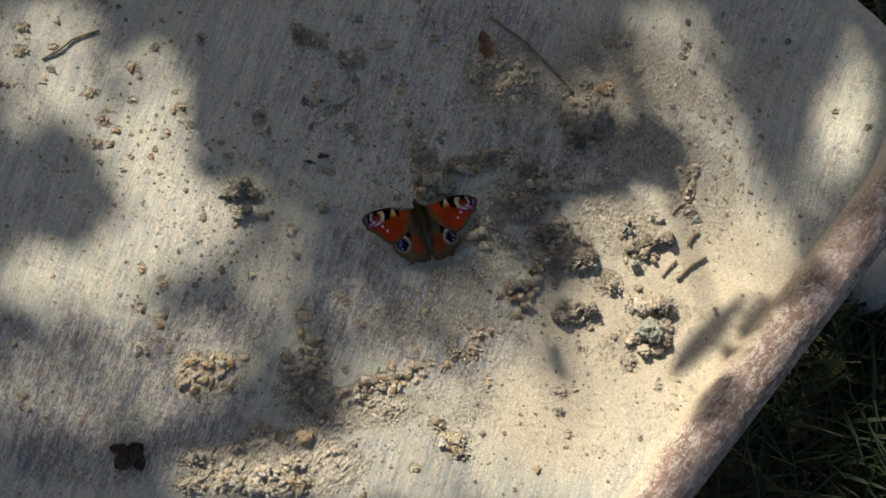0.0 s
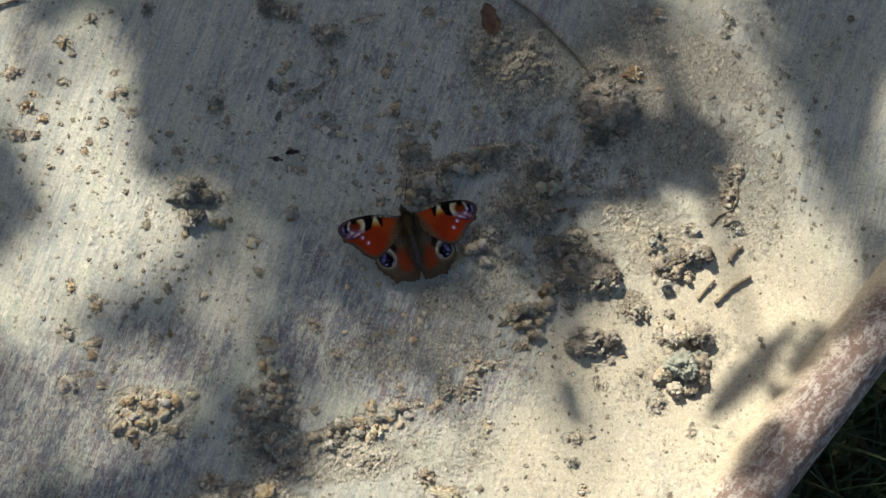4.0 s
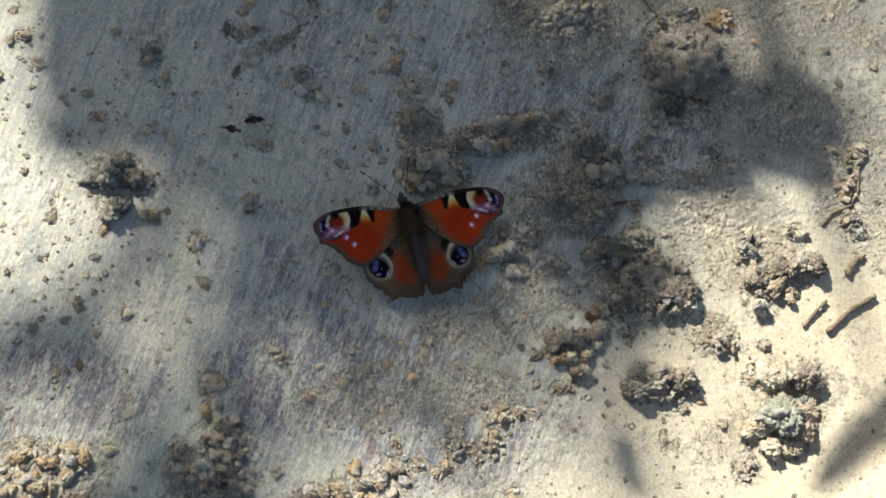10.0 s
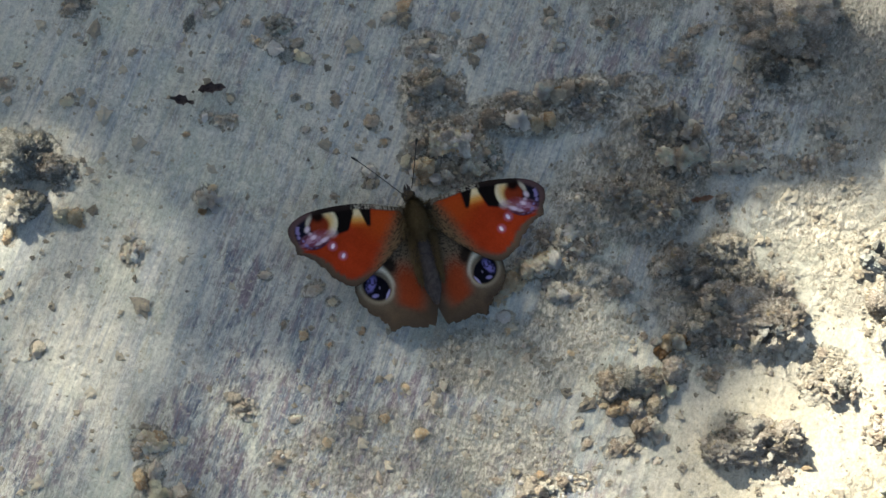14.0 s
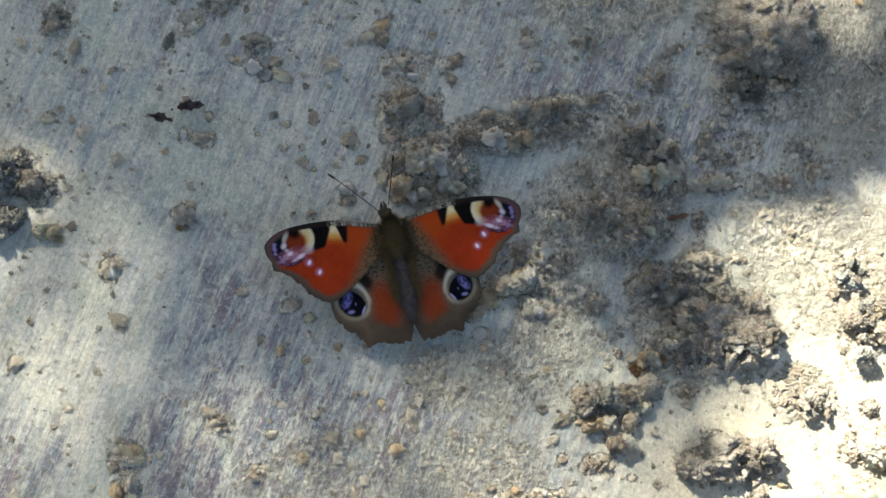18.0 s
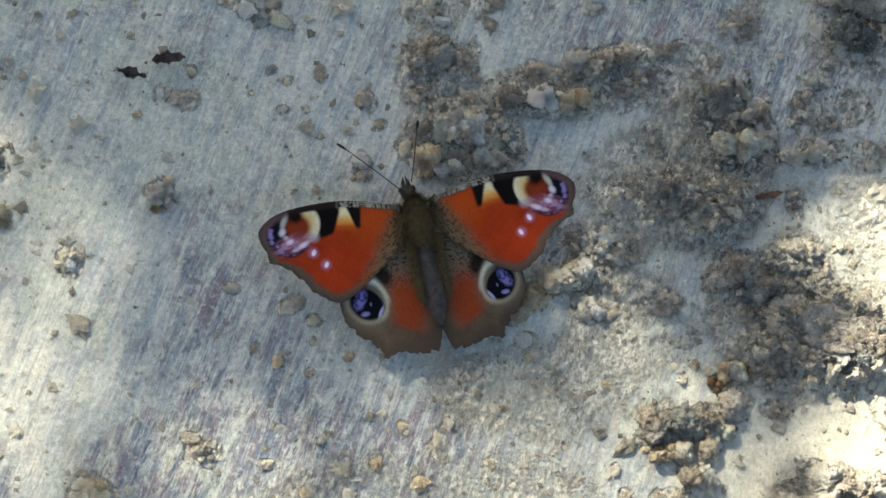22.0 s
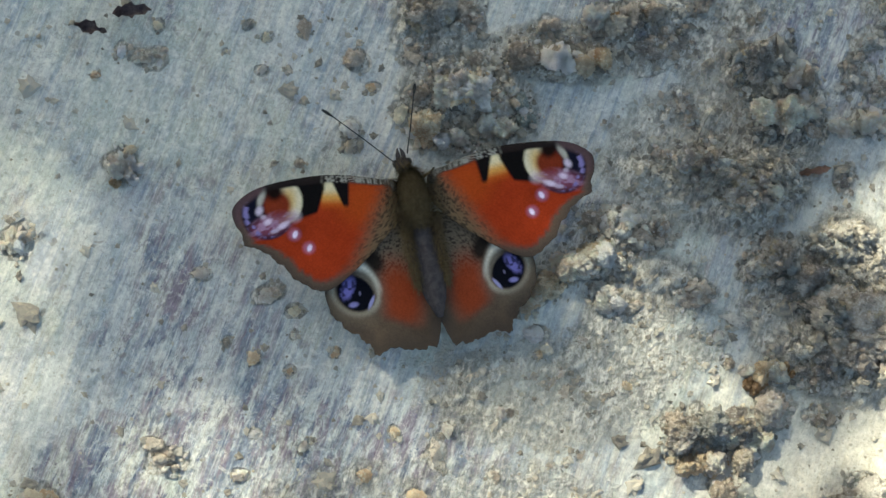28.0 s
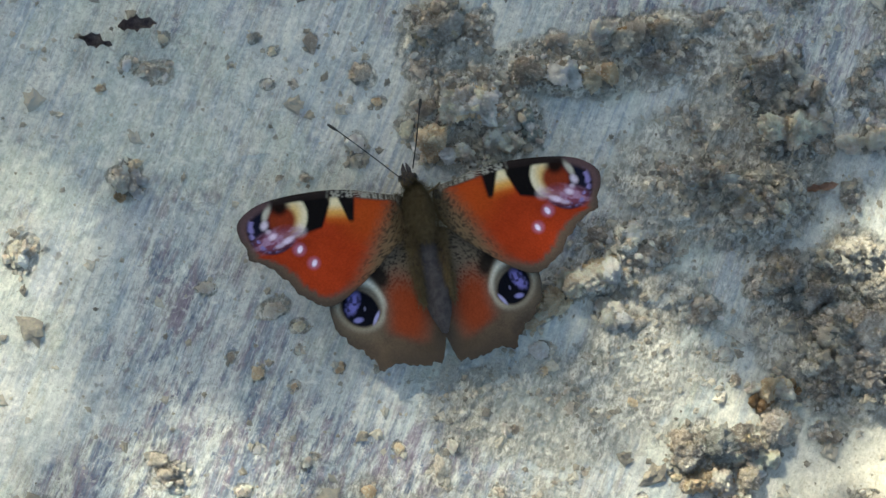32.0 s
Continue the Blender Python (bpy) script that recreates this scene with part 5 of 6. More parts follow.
clod(-43.0, 56.7, 2.3, 1.0, 10, "dark")
clod(-51.2, 56.7, 1.2, 1.9, 0, "dark")
clod(-44.2, 65.1, 1.9, 1.5, 30, "ochre")
clod(-46.6, 62.1, 1.5, 1.2, 0, "grey")
clod(-48.9, 43.3, 1.0, 2.3, -20, "dark")
clod(-29.9, 42.9, 2.9, 2.3, 0, "dark")
clod(-28.8, 42.1, 1.5, 1.3, 0, "blue")
clod(-33.9, 39.3, 2.7, 1.0, -30, "ochre")
clod(-30.9, 38.0, 1.7, 1.5, 0, "pale")
clod(-27.9, 36.6, 1.9, 1.3, 0, "dark")
clod(-24.5, 35.9, 2.3, 1.2, -25, "ochre")
clod(-25.9, 39.3, 1.3, 1.2, 0, "grey")
clod(-36.7, 44.1, 1.2, 1.0, 0, "grey")
clod(-2.5, 68.6, 2.3, 0.8, 0, "grey")
clod(-3.7, 64.7, 1.7, 1.0, 60, "brown")
clod(-5.4, 61.9, 1.3, 1.7, 0, "ochre")
clod(-5.5, 59.5, 0.8, 1.0, 0, "ochre")
clod(-9.7, 54.3, 1.2, 1.2, 0, "ochre")
clod(-2.7, 47.5, 1.9, 1.3, 30, "ochre")
clod(-6.1, 44.8, 1.9, 1.2, 30, "grey")
cluster(13.6, 39.6, 2.0, 1.4, 30, 6, ('grey', 'pale', 'brown'), 0.59, 1.19)
cluster(31.1, 38.2, 1.8, 1.2, 0, 6, ('grey', 'pale', 'brown'), 0.4, 0.99)
cluster(30.3, 43.7, 2.2, 1.0, 0, 7, ('grey', 'pale', 'brown'), 0.4, 0.99)
cluster(42.6, 43.9, 2.8, 1.4, 0, 8, ('brown', 'grey', 'dark'), 0.4, 0.99)
cluster(58.3, 35.2, 3.0, 3.0, 20, 16, ('brown', 'grey', 'dark'), 0.49, 0.99)
cluster(62.8, 42.1, 3.4, 1.2, 30, 8, ('grey', 'pale', 'brown'), 0.4, 0.99)
cluster(68.0, 20.1, 1.6, 4.6, -20, 14, ('brown', 'grey', 'dark'), 0.49, 1.09)
cluster(45.2, 30.4, 3.4, 1.4, 25, 9, ('brown', 'grey', 'dark'), 0.49, 1.19)
cluster(2.7, 38.5, 5.9, 3.4, 0, 14, ('grey', 'pale', 'brown'), 0.49, 1.19)
cluster(51.3, 28.4, 4.0, 2.6, 30, 10, ('grey', 'brown'), 0.4, 0.79)
cluster(72.8, 11.9, 3.0, 1.8, 0, 9, ('grey', 'pale', 'brown'), 0.59, 1.39)
cluster(77.9, 20.2, 4.0, 3.4, 0, 12, ('brown', 'grey', 'dark'), 0.4, 0.89)
cluster(80.5, 10.8, 3.0, 3.0, 0, 10, ('grey', 'pale', 'brown'), 0.4, 0.89)
boulder(55.8, 12.7, 3.6, 2.2, -5, "cream", 2.2)
boulder(59.6, 18.2, 2.3, 1.7, 0, "pale", 1.6)
boulder(27.2, 20.9, 2.6, 1.5, 20, "ochre", 1.2)
boulder(21.0, 21.0, 2.3, 1.7, 0, "pale", 1.2)
boulder(15.3, 21.6, 2.5, 2.0, 30, "grey", 1.2)
boulder(8.6, 15.1, 2.8, 2.2, 0, "pale", 1.6)
boulder(5.0, 16.4, 3.1, 2.2, 10, "cream", 2.0)
boulder(0.3, 10.7, 2.2, 2.4, 0, "ochre", 1.2)
boulder(1.8, 28.8, 2.9, 3.1, 0, "brown", 1.4)
boulder(11.2, 10.7, 2.6, 1.7, 0, "pale", 1.2)
boulder(4.2, 8.9, 2.2, 1.4, 0, "pale", 1.2)
boulder(-0.5, 16.0, 1.9, 1.5, 0, "grey", 1.2)
boulder(22.8, -10.8, 2.8, 1.9, 10, "cream", 1.6)
boulder(26.5, -9.6, 2.8, 1.8, 0, "cream", 1.6)
boulder(18.4, -13.8, 2.1, 1.5, 40, "ochre", 1.2)
boulder(16.1, -16.6, 1.9, 1.0, 35, "ochre", 0.8)
boulder(28.3, -16.7, 2.1, 1.2, 0, "pale", 0.8)
boulder(26.3, -14.3, 1.4, 1.1, 0, "pale", 0.8)
boulder(52.8, -27.4, 2.3, 1.6, 0, "ochre", 1.0)
boulder(49.4, -28.4, 0.9, 1.5, 0, "rust", 0.8)
boulder(52.1, -33.4, 2.1, 2.4, 0, "pale", 1.0)
boulder(49.3, -38.2, 3.8, 1.3, -6, "cream", 1.0)
boulder(42.8, -41.1, 2.6, 1.5, 0, "ochre", 1.0)
boulder(48.0, -41.2, 1.7, 1.6, 0, "grey", 0.8)
boulder(44.1, -36.4, 5.2, 1.5, -4, "brown", 1.4)
boulder(38.1, -35.9, 2.2, 1.7, 0, "grey", 1.2)
boulder(31.4, 27.6, 2.9, 1.9, 25, "grey", 1.6)
boulder(27.4, 27.6, 2.1, 1.9, 0, "pale", 1.4)
boulder(35.4, 28.5, 2.6, 1.5, 20, "brown", 1.2)
boulder(67.8, 10.9, 3.1, 1.5, 0, "pale", 1.2)
boulder(52.6, 20.9, 3.1, 2.6, 0, "brown", 1.6)
boulder(55.8, 23.2, 2.4, 1.7, 0, "brown", 1.4)
boulder(62.8, -19.8, 2.9, 2.1, 0, "grey", 1.6)
boulder(64.4, -23.3, 2.6, 1.4, 10, "grey", 1.4)
boulder(59.6, -12.8, 2.6, 2.2, 0, "brown", 2.0)
boulder(55.3, -10.2, 2.9, 2.4, 0, "brown", 1.8)
boulder(50.4, 0.4, 3.1, 1.9, 0, "brown", 1.4)
boulder(44.4, 4.9, 2.2, 1.5, 0, "brown", 1.0)
boulder(46.9, 2.2, 2.1, 1.5, 0, "dark", 1.0)
boulder(54.1, 0.2, 1.4, 1.1, 0, "cream", 1.4)
boulder(-45.9, 4.7, 1.7, 1.2, 30, "pale", 0.5)
boulder(-47.1, 2.6, 0.9, 0.8, 0, "rust", 0.3)
boulder(-44.2, 4.1, 1.0, 1.7, 0, "pale", 0.3)
boulder(103.2, -48.8, 5.0, 3.5, -20, "cream", 1.6)
boulder(104.6, -51.6, 3.5, 1.7, -10, "ochre", 1.8)
boulder(113.2, -49.5, 3.8, 5.4, 30, "brown", 1.8)
boulder(104.3, -58.9, 5.8, 5.8, 0, "blue", 1.8)
boulder(111.0, -62.0, 3.1, 5.0, -10, "grey", 1.4)
boulder(103.4, -69.4, 5.0, 3.1, 0, "pale", 1.0)
boulder(96.5, -63.4, 3.8, 4.2, 0, "cream", 0.8)
boulder(109.2, -16.1, 4.2, 2.7, 10, "brown", 1.6)
boulder(117.4, -15.3, 5.0, 3.5, 0, "brown", 1.2)
boulder(106.3, -21.6, 3.1, 2.7, 0, "grey", 1.6)
boulder(99.4, -23.8, 2.3, 5.0, 10, "brown", 1.0)
boulder(110.5, -24.4, 1.5, 2.7, 0, "grey", 0.4)
boulder(43.1, -36.4, 5.8, 2.5, 5, "brown", 1.2)
boulder(41.8, -41.7, 3.5, 1.7, 0, "ochre", 1.0)
boulder(46.3, -46.1, 3.1, 2.1, 0, "grey", 0.8)
boulder(71.5, -48.3, 6.9, 3.1, -10, "brown", 1.6)
boulder(63.5, -50.9, 5.0, 3.5, 10, "brown", 1.2)
boulder(76.2, -51.3, 3.1, 3.8, 0, "brown", 1.0)
boulder(-84.5, 15.1, 5.4, 5.0, 0, "dark", 1.8)
boulder(-89.5, 12.3, 3.5, 3.5, 0, "dark", 1.0)
boulder(-80.0, 12.2, 3.5, 3.8, 0, "brown", 1.2)
boulder(-84.3, 3.7, 4.2, 3.1, 20, "brown", 0.6)
boulder(-74.5, 1.3, 2.7, 1.7, 0, "ochre", 0.5)
# small crumbs sprinkled below the butterfly and beside the crust
sprinkle = random.Random(21)
for _ in range(95):
    cx, cy, r = sprinkle.uniform(-45, 92), sprinkle.uniform(-62, -20), 0.45 + 0.75 * sprinkle.random() ** 2
    if cx > 0 or sprinkle.random() < 0.45:
        clod(cx, cy, r * 1.2, r * 0.9, sprinkle.uniform(0, 180), sprinkle.choice(("pale", "grey", "ochre", "brown", "cream", "grey")))


def stain_tray():
    """Clay dust round the foot of each clod."""
    me = bpy.data.objects["tray"].data
    co = np.empty(len(me.vertices) * 3, np.float32)
    me.vertices.foreach_get("co", co)
    x, y = co[0::3] / MM, co[1::3] / MM
    clay = np.empty(len(x), np.float32)
    me.attributes["clay"].data.foreach_get("value", clay)
    for cx, cy, rx, ry, turn in CRUMBS:
        reach = 1.9 * max(rx, ry)
        near = np.nonzero((np.abs(x - cx) < reach) & (np.abs(y - cy) < reach))[0]
        c, q = math.cos(radians(turn)), math.sin(radians(turn))
        dx, dy = x[near] - cx, y[near] - cy
        d = np.hypot((c * dx + q * dy) / rx, (c * dy - q * dx) / ry)
        d = d + 1.3 * (fbm(x[near] * 0.35, y[near] * 0.35, 83, 3) - 0.5)
        clay[near] = np.maximum(clay[near], 0.6 * (1 - smooth(0.8, 1.6, d)))
    me.attributes["clay"].data.foreach_set("value", clay)


stain_tray()


# ---------------------------------------------------------------- loose grit
def scatter_grit():
    """Grains too many to count, thicker where the crust is."""
    rng = np.random.default_rng(9)
    bm = bmesh.new()
    lump(bm, (0, 0, 0.2), (1, 1, 0.8), 2, 4, 0.8)
    unit = np.array([v.co[:] for v in bm.verts])
    tris = np.array([[v.index for v in f.verts] for f in bm.faces])
    bm.free()
    pts = np.stack([rng.uniform(-0.20, 0.24, 90000), rng.uniform(-0.145, 0.11, 90000)], 1)
    more = np.stack([rng.uniform(-0.03, 0.125, 120000), rng.uniform(-0.065, 0.065, 120000)], 1)
    pts = np.concatenate([pts, more[rng.random(len(more)) < smooth(0.4, 0.85, clay_cover(more[:, 0], more[:, 1]))]])
    near = []
    for x, y, rx, ry, turn in CRUMBS:
        n = int(5 + 1.1 * rx * ry)
        t, r = rng.uniform(0, 6.283, n), rng.uniform(0.75, 1.5, n)
        ca, sa = math.cos(radians(turn)), math.sin(radians(turn))
        ex, ey = rx * r * np.cos(t), ry * r * np.sin(t)
        near.append(np.stack([x + ca * ex - sa * ey, y + sa * ex + ca * ey], 1) * MM)
    near = np.concatenate(near)
    weight = 0.045 + 0.65 * clay_cover(pts[:, 0], pts[:, 1]) ** 1.5 * smooth(0.35, 0.7, fbm(pts[:, 0] * 90, pts[:, 1] * 90, 41))
    pts = np.concatenate([near, pts[rng.random(len(pts)) < weight]])
    coarse = np.stack([rng.uniform(-0.20, 0.22, 4600), rng.uniform(-0.14, 0.11, 4600)], 1)
    coarse = coarse[rng.random(4600) < 0.16 + 0.6 * smooth(0.45, 0.65, fbm(coarse[:, 0] * 25, coarse[:, 1] * 25, 91))]
    pts = np.concatenate([pts, coarse])
    a = (pts - CORNER) @ ALONG
    b = (pts - CORNER) @ ACROSS
    pts[edge_distance(a, b) < 0.03] = pts[0]
    size = rng.uniform(0.12, 0.30, len(pts)) + 0.4 * rng.random(len(pts)) ** 5
    size[len(pts) - len(coarse):] *= rng.uniform(1.4, 3.2, len(coarse))
    size *= 0.9 + 0.3 * clay_cover(pts[:, 0], pts[:, 1])
    z = tray_height(pts[:, 0], pts[:, 1])
    verts, faces = [], []
    for n, (p, s, h) in enumerate(zip(pts, size * MM, z)):
        t = rng.uniform(0, 6.28)
        c, q = math.cos(t), math.sin(t)
        v = unit * (s * rng.uniform(0.7, 1.3), s * rng.uniform(0.6, 1.3), s * rng.uniform(0.5, 0.9))
        verts.append(np.stack([p[0] + c * v[:, 0] - q * v[:, 1], p[1] + q * v[:, 0] + c * v[:, 1], h + v[:, 2]], -1))
        faces.append(tris + n * len(unit))
    s = Shade("mixed_clay_grit", 0.95, 0.15)
    color = s.mix(s.span(s.island(), 0.0, 1.0), (0.17, 0.145, 0.115), (0.44, 0.39, 0.31))
    mat = s.done(s.mix(s.span(s.noise(900, 3), 0.4, 0.7, 0.0, 0.6), color, (0.42, 0.35, 0.25)), s.noise(2500, 3), 0.0003, 0.6)
    me = arrays("clay_grit", np.concatenate(verts).tolist(), np.concatenate(faces).tolist(), mat, False)
    tagged(new("clay_grit", me), "fine crumbs of dried clay strewn over the tray", "clay grit", kind="stuff")


scatter_grit()


# ---------------------------------------------------------------- twigs and dead leaves
def stick(points, radius, label, name="dry_twig"):
    pts = [(x * MM, y * MM, height_at(x * MM, y * MM) + (lift + radius) * MM) for x, y, lift in points]
    dense = []
    for p, q in zip(pts, pts[1:]):
        dense += [Vector(p).lerp(Vector(q), k / 6) for k in range(6)]
    dense.append(Vector(pts[-1]))
    bm = tube(dense, [radius * MM * (1 + 0.25 * math.sin(2.1 * k)) for k in range(len(dense))], 9)
    for v in bm.verts:
        v.co += 0.30 * radius * MM * noise.noise_vector(v.co * 900)
    return tagged(new(name, mesh_of(name, bm, TWIG)), label, "twig", "twigs on the tray")


def dead_leaf(x, y, length, width, turn, curl, material, label):
    bm = bmesh.new()
    rows = []
    for k in range(13):
        u = k / 12 - 0.5
        w = width / 2 * (1 - (2 * u) ** 2) ** 0.6 * (0.85 + (0.9 if length < 8 else 0.35) * noise.noise((u * 9 + x, y, 0)))
        row = []
        for j in range(7):
            v = j / 6 * 2 - 1
            row.append(bm.verts.new((u * length * MM, (v * w + 0.10 * width * noise.noise((u * 3 + y, x, v))) * MM, (0.25 + curl * width * (v * v * 0.5 + 0.25 * math.sin(3 * u + 1)) + 0.12 * math.sin(5 * u + 3 * v) + 0.10 * width * (0.5 + noise.noise((u * 5 + x, v * 2, y)))) * MM)))
        rows.append(row)
    for r0, r1 in zip(rows, rows[1:]):
        for j in range(6):
            bm.faces.new((r0[j], r1[j], r1[j + 1], r0[j + 1]))
    bmesh.ops.solidify(bm, geom=bm.faces[:], thickness=0.00025)
    ob = new("dead_leaf", mesh_of("dead_leaf", bm, material))
    ob.matrix_world = pose(x * MM, y * MM, height_at(x * MM, y * MM) + 0.0002, 0, 0, turn)
    return tagged(ob, label, "leaf", "dead leaves on the tray")


stick(((-170.4, 78.5, 0.2), (-162.6, 82.8, 0.8), (-156.0, 88.2, 0.4), (-144.3, 92.2, 0.3)), 0.55, "thin bent brown twig lying on the tray")
stick(((120.6, -35.6, 0.2), (128.7, -29.2, 0.5), (136.6, -25.1, 0.6)), 0.75, "short broken grey-brown twig on cream clay")
stick(((113.7, -33.9, 0.2), (117.9, -29.4, 0.5), (121.5, -26.3, 0.6)), 0.5, "short splintered twig on cream clay")
stick(((128.3, -18.1, 0.2), (130.3, -15.4, 0.4), (134.6, -12.7, 0.4)), 0.65, "short twig stub beside the clay clods")
stick(((128.7, -18.8, 0.2), (132.0, -13.4, 0.5)), 0.8, "stub of a dry twig in the clay")
stick(((122.3, -3.6, 0.2), (126.1, 0.3, 0.2), (131.7, 2.3, 0.2), (134.6, 6.9, 0.2), (135.2, 12.9, 0.2), (136.8, 18.0, 0.2)), 0.4, "thin crooked dark rootlet on the pale crust")
dead_leaf(-50.7, 26.4, 5.2, 1.9, -14, 0.75, DEADLEAF, "small dark dried leaf scrap on the tray")
dead_leaf(-44.4, 29.0, 5.9, 2.4, 3, 0.70, DEADLEAF, "small dark grey dried leaf scrap on the tray")
dead_leaf(38.0, 82.6, 14.1, 8.1, 100, 0.25, RUSSET, "russet dry leaf flake stuck in the clay")
dead_leaf(-140.4, -105.5, 16.2, 9.2, 40, 0.30, DEADLEAF, "dark rotten leaf scrap on the tray")
dead_leaf(-137.0, -107.0, 12.0, 7.0, 110, 0.55, DEADLEAF, "crumpled dark rotten leaf scrap on the tray")
dead_leaf(-143.5, -103.0, 11.0, 6.0, -20, 0.60, DEADLEAF, "curled dark rotten leaf scrap on the tray")
dead_leaf(61.2, 3.8, 6.1, 1.4, 10, 0.30, RUSSET, "thin reddish leaf strip among clods")
# an added dark strip, no plant part: stands in for a dark groove
stick(((42.0, 97.0, 0.0), (58.0, 84.0, 0.3), (72.0, 68.0, 0.0), (78.0, 60.0, 0.2)), 0.55, "long dark raised strip in place of a groove in the clay")


def root_fibre(x, y, length, turn, bow, lift):
    """A pale rootlet that sticks out of the crust."""
    c, q = math.cos(radians(turn)), math.sin(radians(turn))
    pts = []
    for k in range(9):
        u = k / 8
        a, b = length * (u - 0.5), bow * 4 * u * (1 - u)
        px, py = (x + c * a - q * b) * MM, (y + q * a + c * b) * MM
        pts.append((px, py, height_at(px, py) + (0.3 + lift * 4 * u * (1 - u)) * MM))
    bm = tube(pts, [0.00013 - 0.00007 * k / 8 for k in range(9)], 6)
    return tagged(new("root_fibre", mesh_of("root_fibre", bm, FIBRE)), "thin pale dry rootlet among the clay clods", "rootlet", "rootlets in the clay")


FIBRE = plain_material("dry_root_fibre", (0.22, 0.18, 0.13), (0.42, 0.37, 0.29), 900, 0.8)
for spec in ((45.5, 12.0, 9, 55, 1.0, 1.8), (47.5, 10.2, 7, 70, -0.8, 2.2), (49.0, 13.5, 8, 38, 0.9, 1.5), (53.0, 6.0, 9, 62, 1.2, 2.0), (55.5, 9.0, 7, 80, -1.0, 2.4), (57.0, 5.0, 8, 25, 0.8, 1.6),
             (51.5, 3.5, 10, -20, 1.4, 1.8), (46.0, 6.5, 8, 10, -1.0, 2.0), (60.5, 12.0, 9, 50, 1.2, 1.8), (61.0, -14.0, 9, 70, 1.1, 2.0), (65.0, -17.0, 8, 20, -1.0, 2.2), (58.0, -20.0, 8, 110, 1.0, 1.6),
             (88.0, 52.0, 14, 60, 2.0, 2.5), (94.0, 46.0, 12, 100, -2.0, 2.5)):
    root_fibre(*spec)


# ---------------------------------------------------------------- butterfly
UNIT = 0.0862 * MM                    # the butterfly is drawn on a raster of this size
HEIGHT = 0.0045


def closed_curve(points, steps):
    """A smooth closed line through points."""
    p = np.asarray(points, float)
    out = []
    for k in range(len(p)):
        a, b, c, d = p[k - 1], p[k], p[(k + 1) % len(p)], p[(k + 2) % len(p)]
        for u in np.linspace(0, 1, steps, endpoint=False):
            out.append(0.5 * (2 * b + (c - a) * u + (2 * a - 5 * b + 4 * c - d) * u * u + (3 * b - a - 3 * c + d) * u ** 3))
    return np.array(out)


FORE = ((716, 352), (680, 344), (636, 338), (585, 337), (522, 346), (470, 360), (440, 378), (424, 400), (429, 425), (441, 443), (447, 464), (468, 468),
        (492, 484), (514, 502), (540, 528), (570, 541), (596, 540), (640, 505), (690, 450), (722, 400))
HIND = ((724, 395), (680, 425), (630, 470), (590, 520), (584, 545), (594, 580), (614, 604), (643, 624), (661, 638), (673, 655), (694, 647), (723, 645),
        (747, 648), (768, 642), (781, 639), (786, 604), (788, 566), (776, 500), (762, 440), (748, 400))


def oval(x, y, cx, cy, rx, ry, turn=0.0):
    c, s = math.cos(radians(turn)), math.sin(radians(turn))
    dx, dy = x - cx, y - cy
    return np.hypot((c * dx + s * dy) / rx, (-s * dx + c * dy) / ry)


def lay(base, color, amount):
    amount = np.clip(amount, 0, 1)[:, None]
    return base * (1 - amount) + np.array(color) * amount


def inside(d, edge=0.12):
    return 1 - smooth(1 - edge, 1 + edge, d)


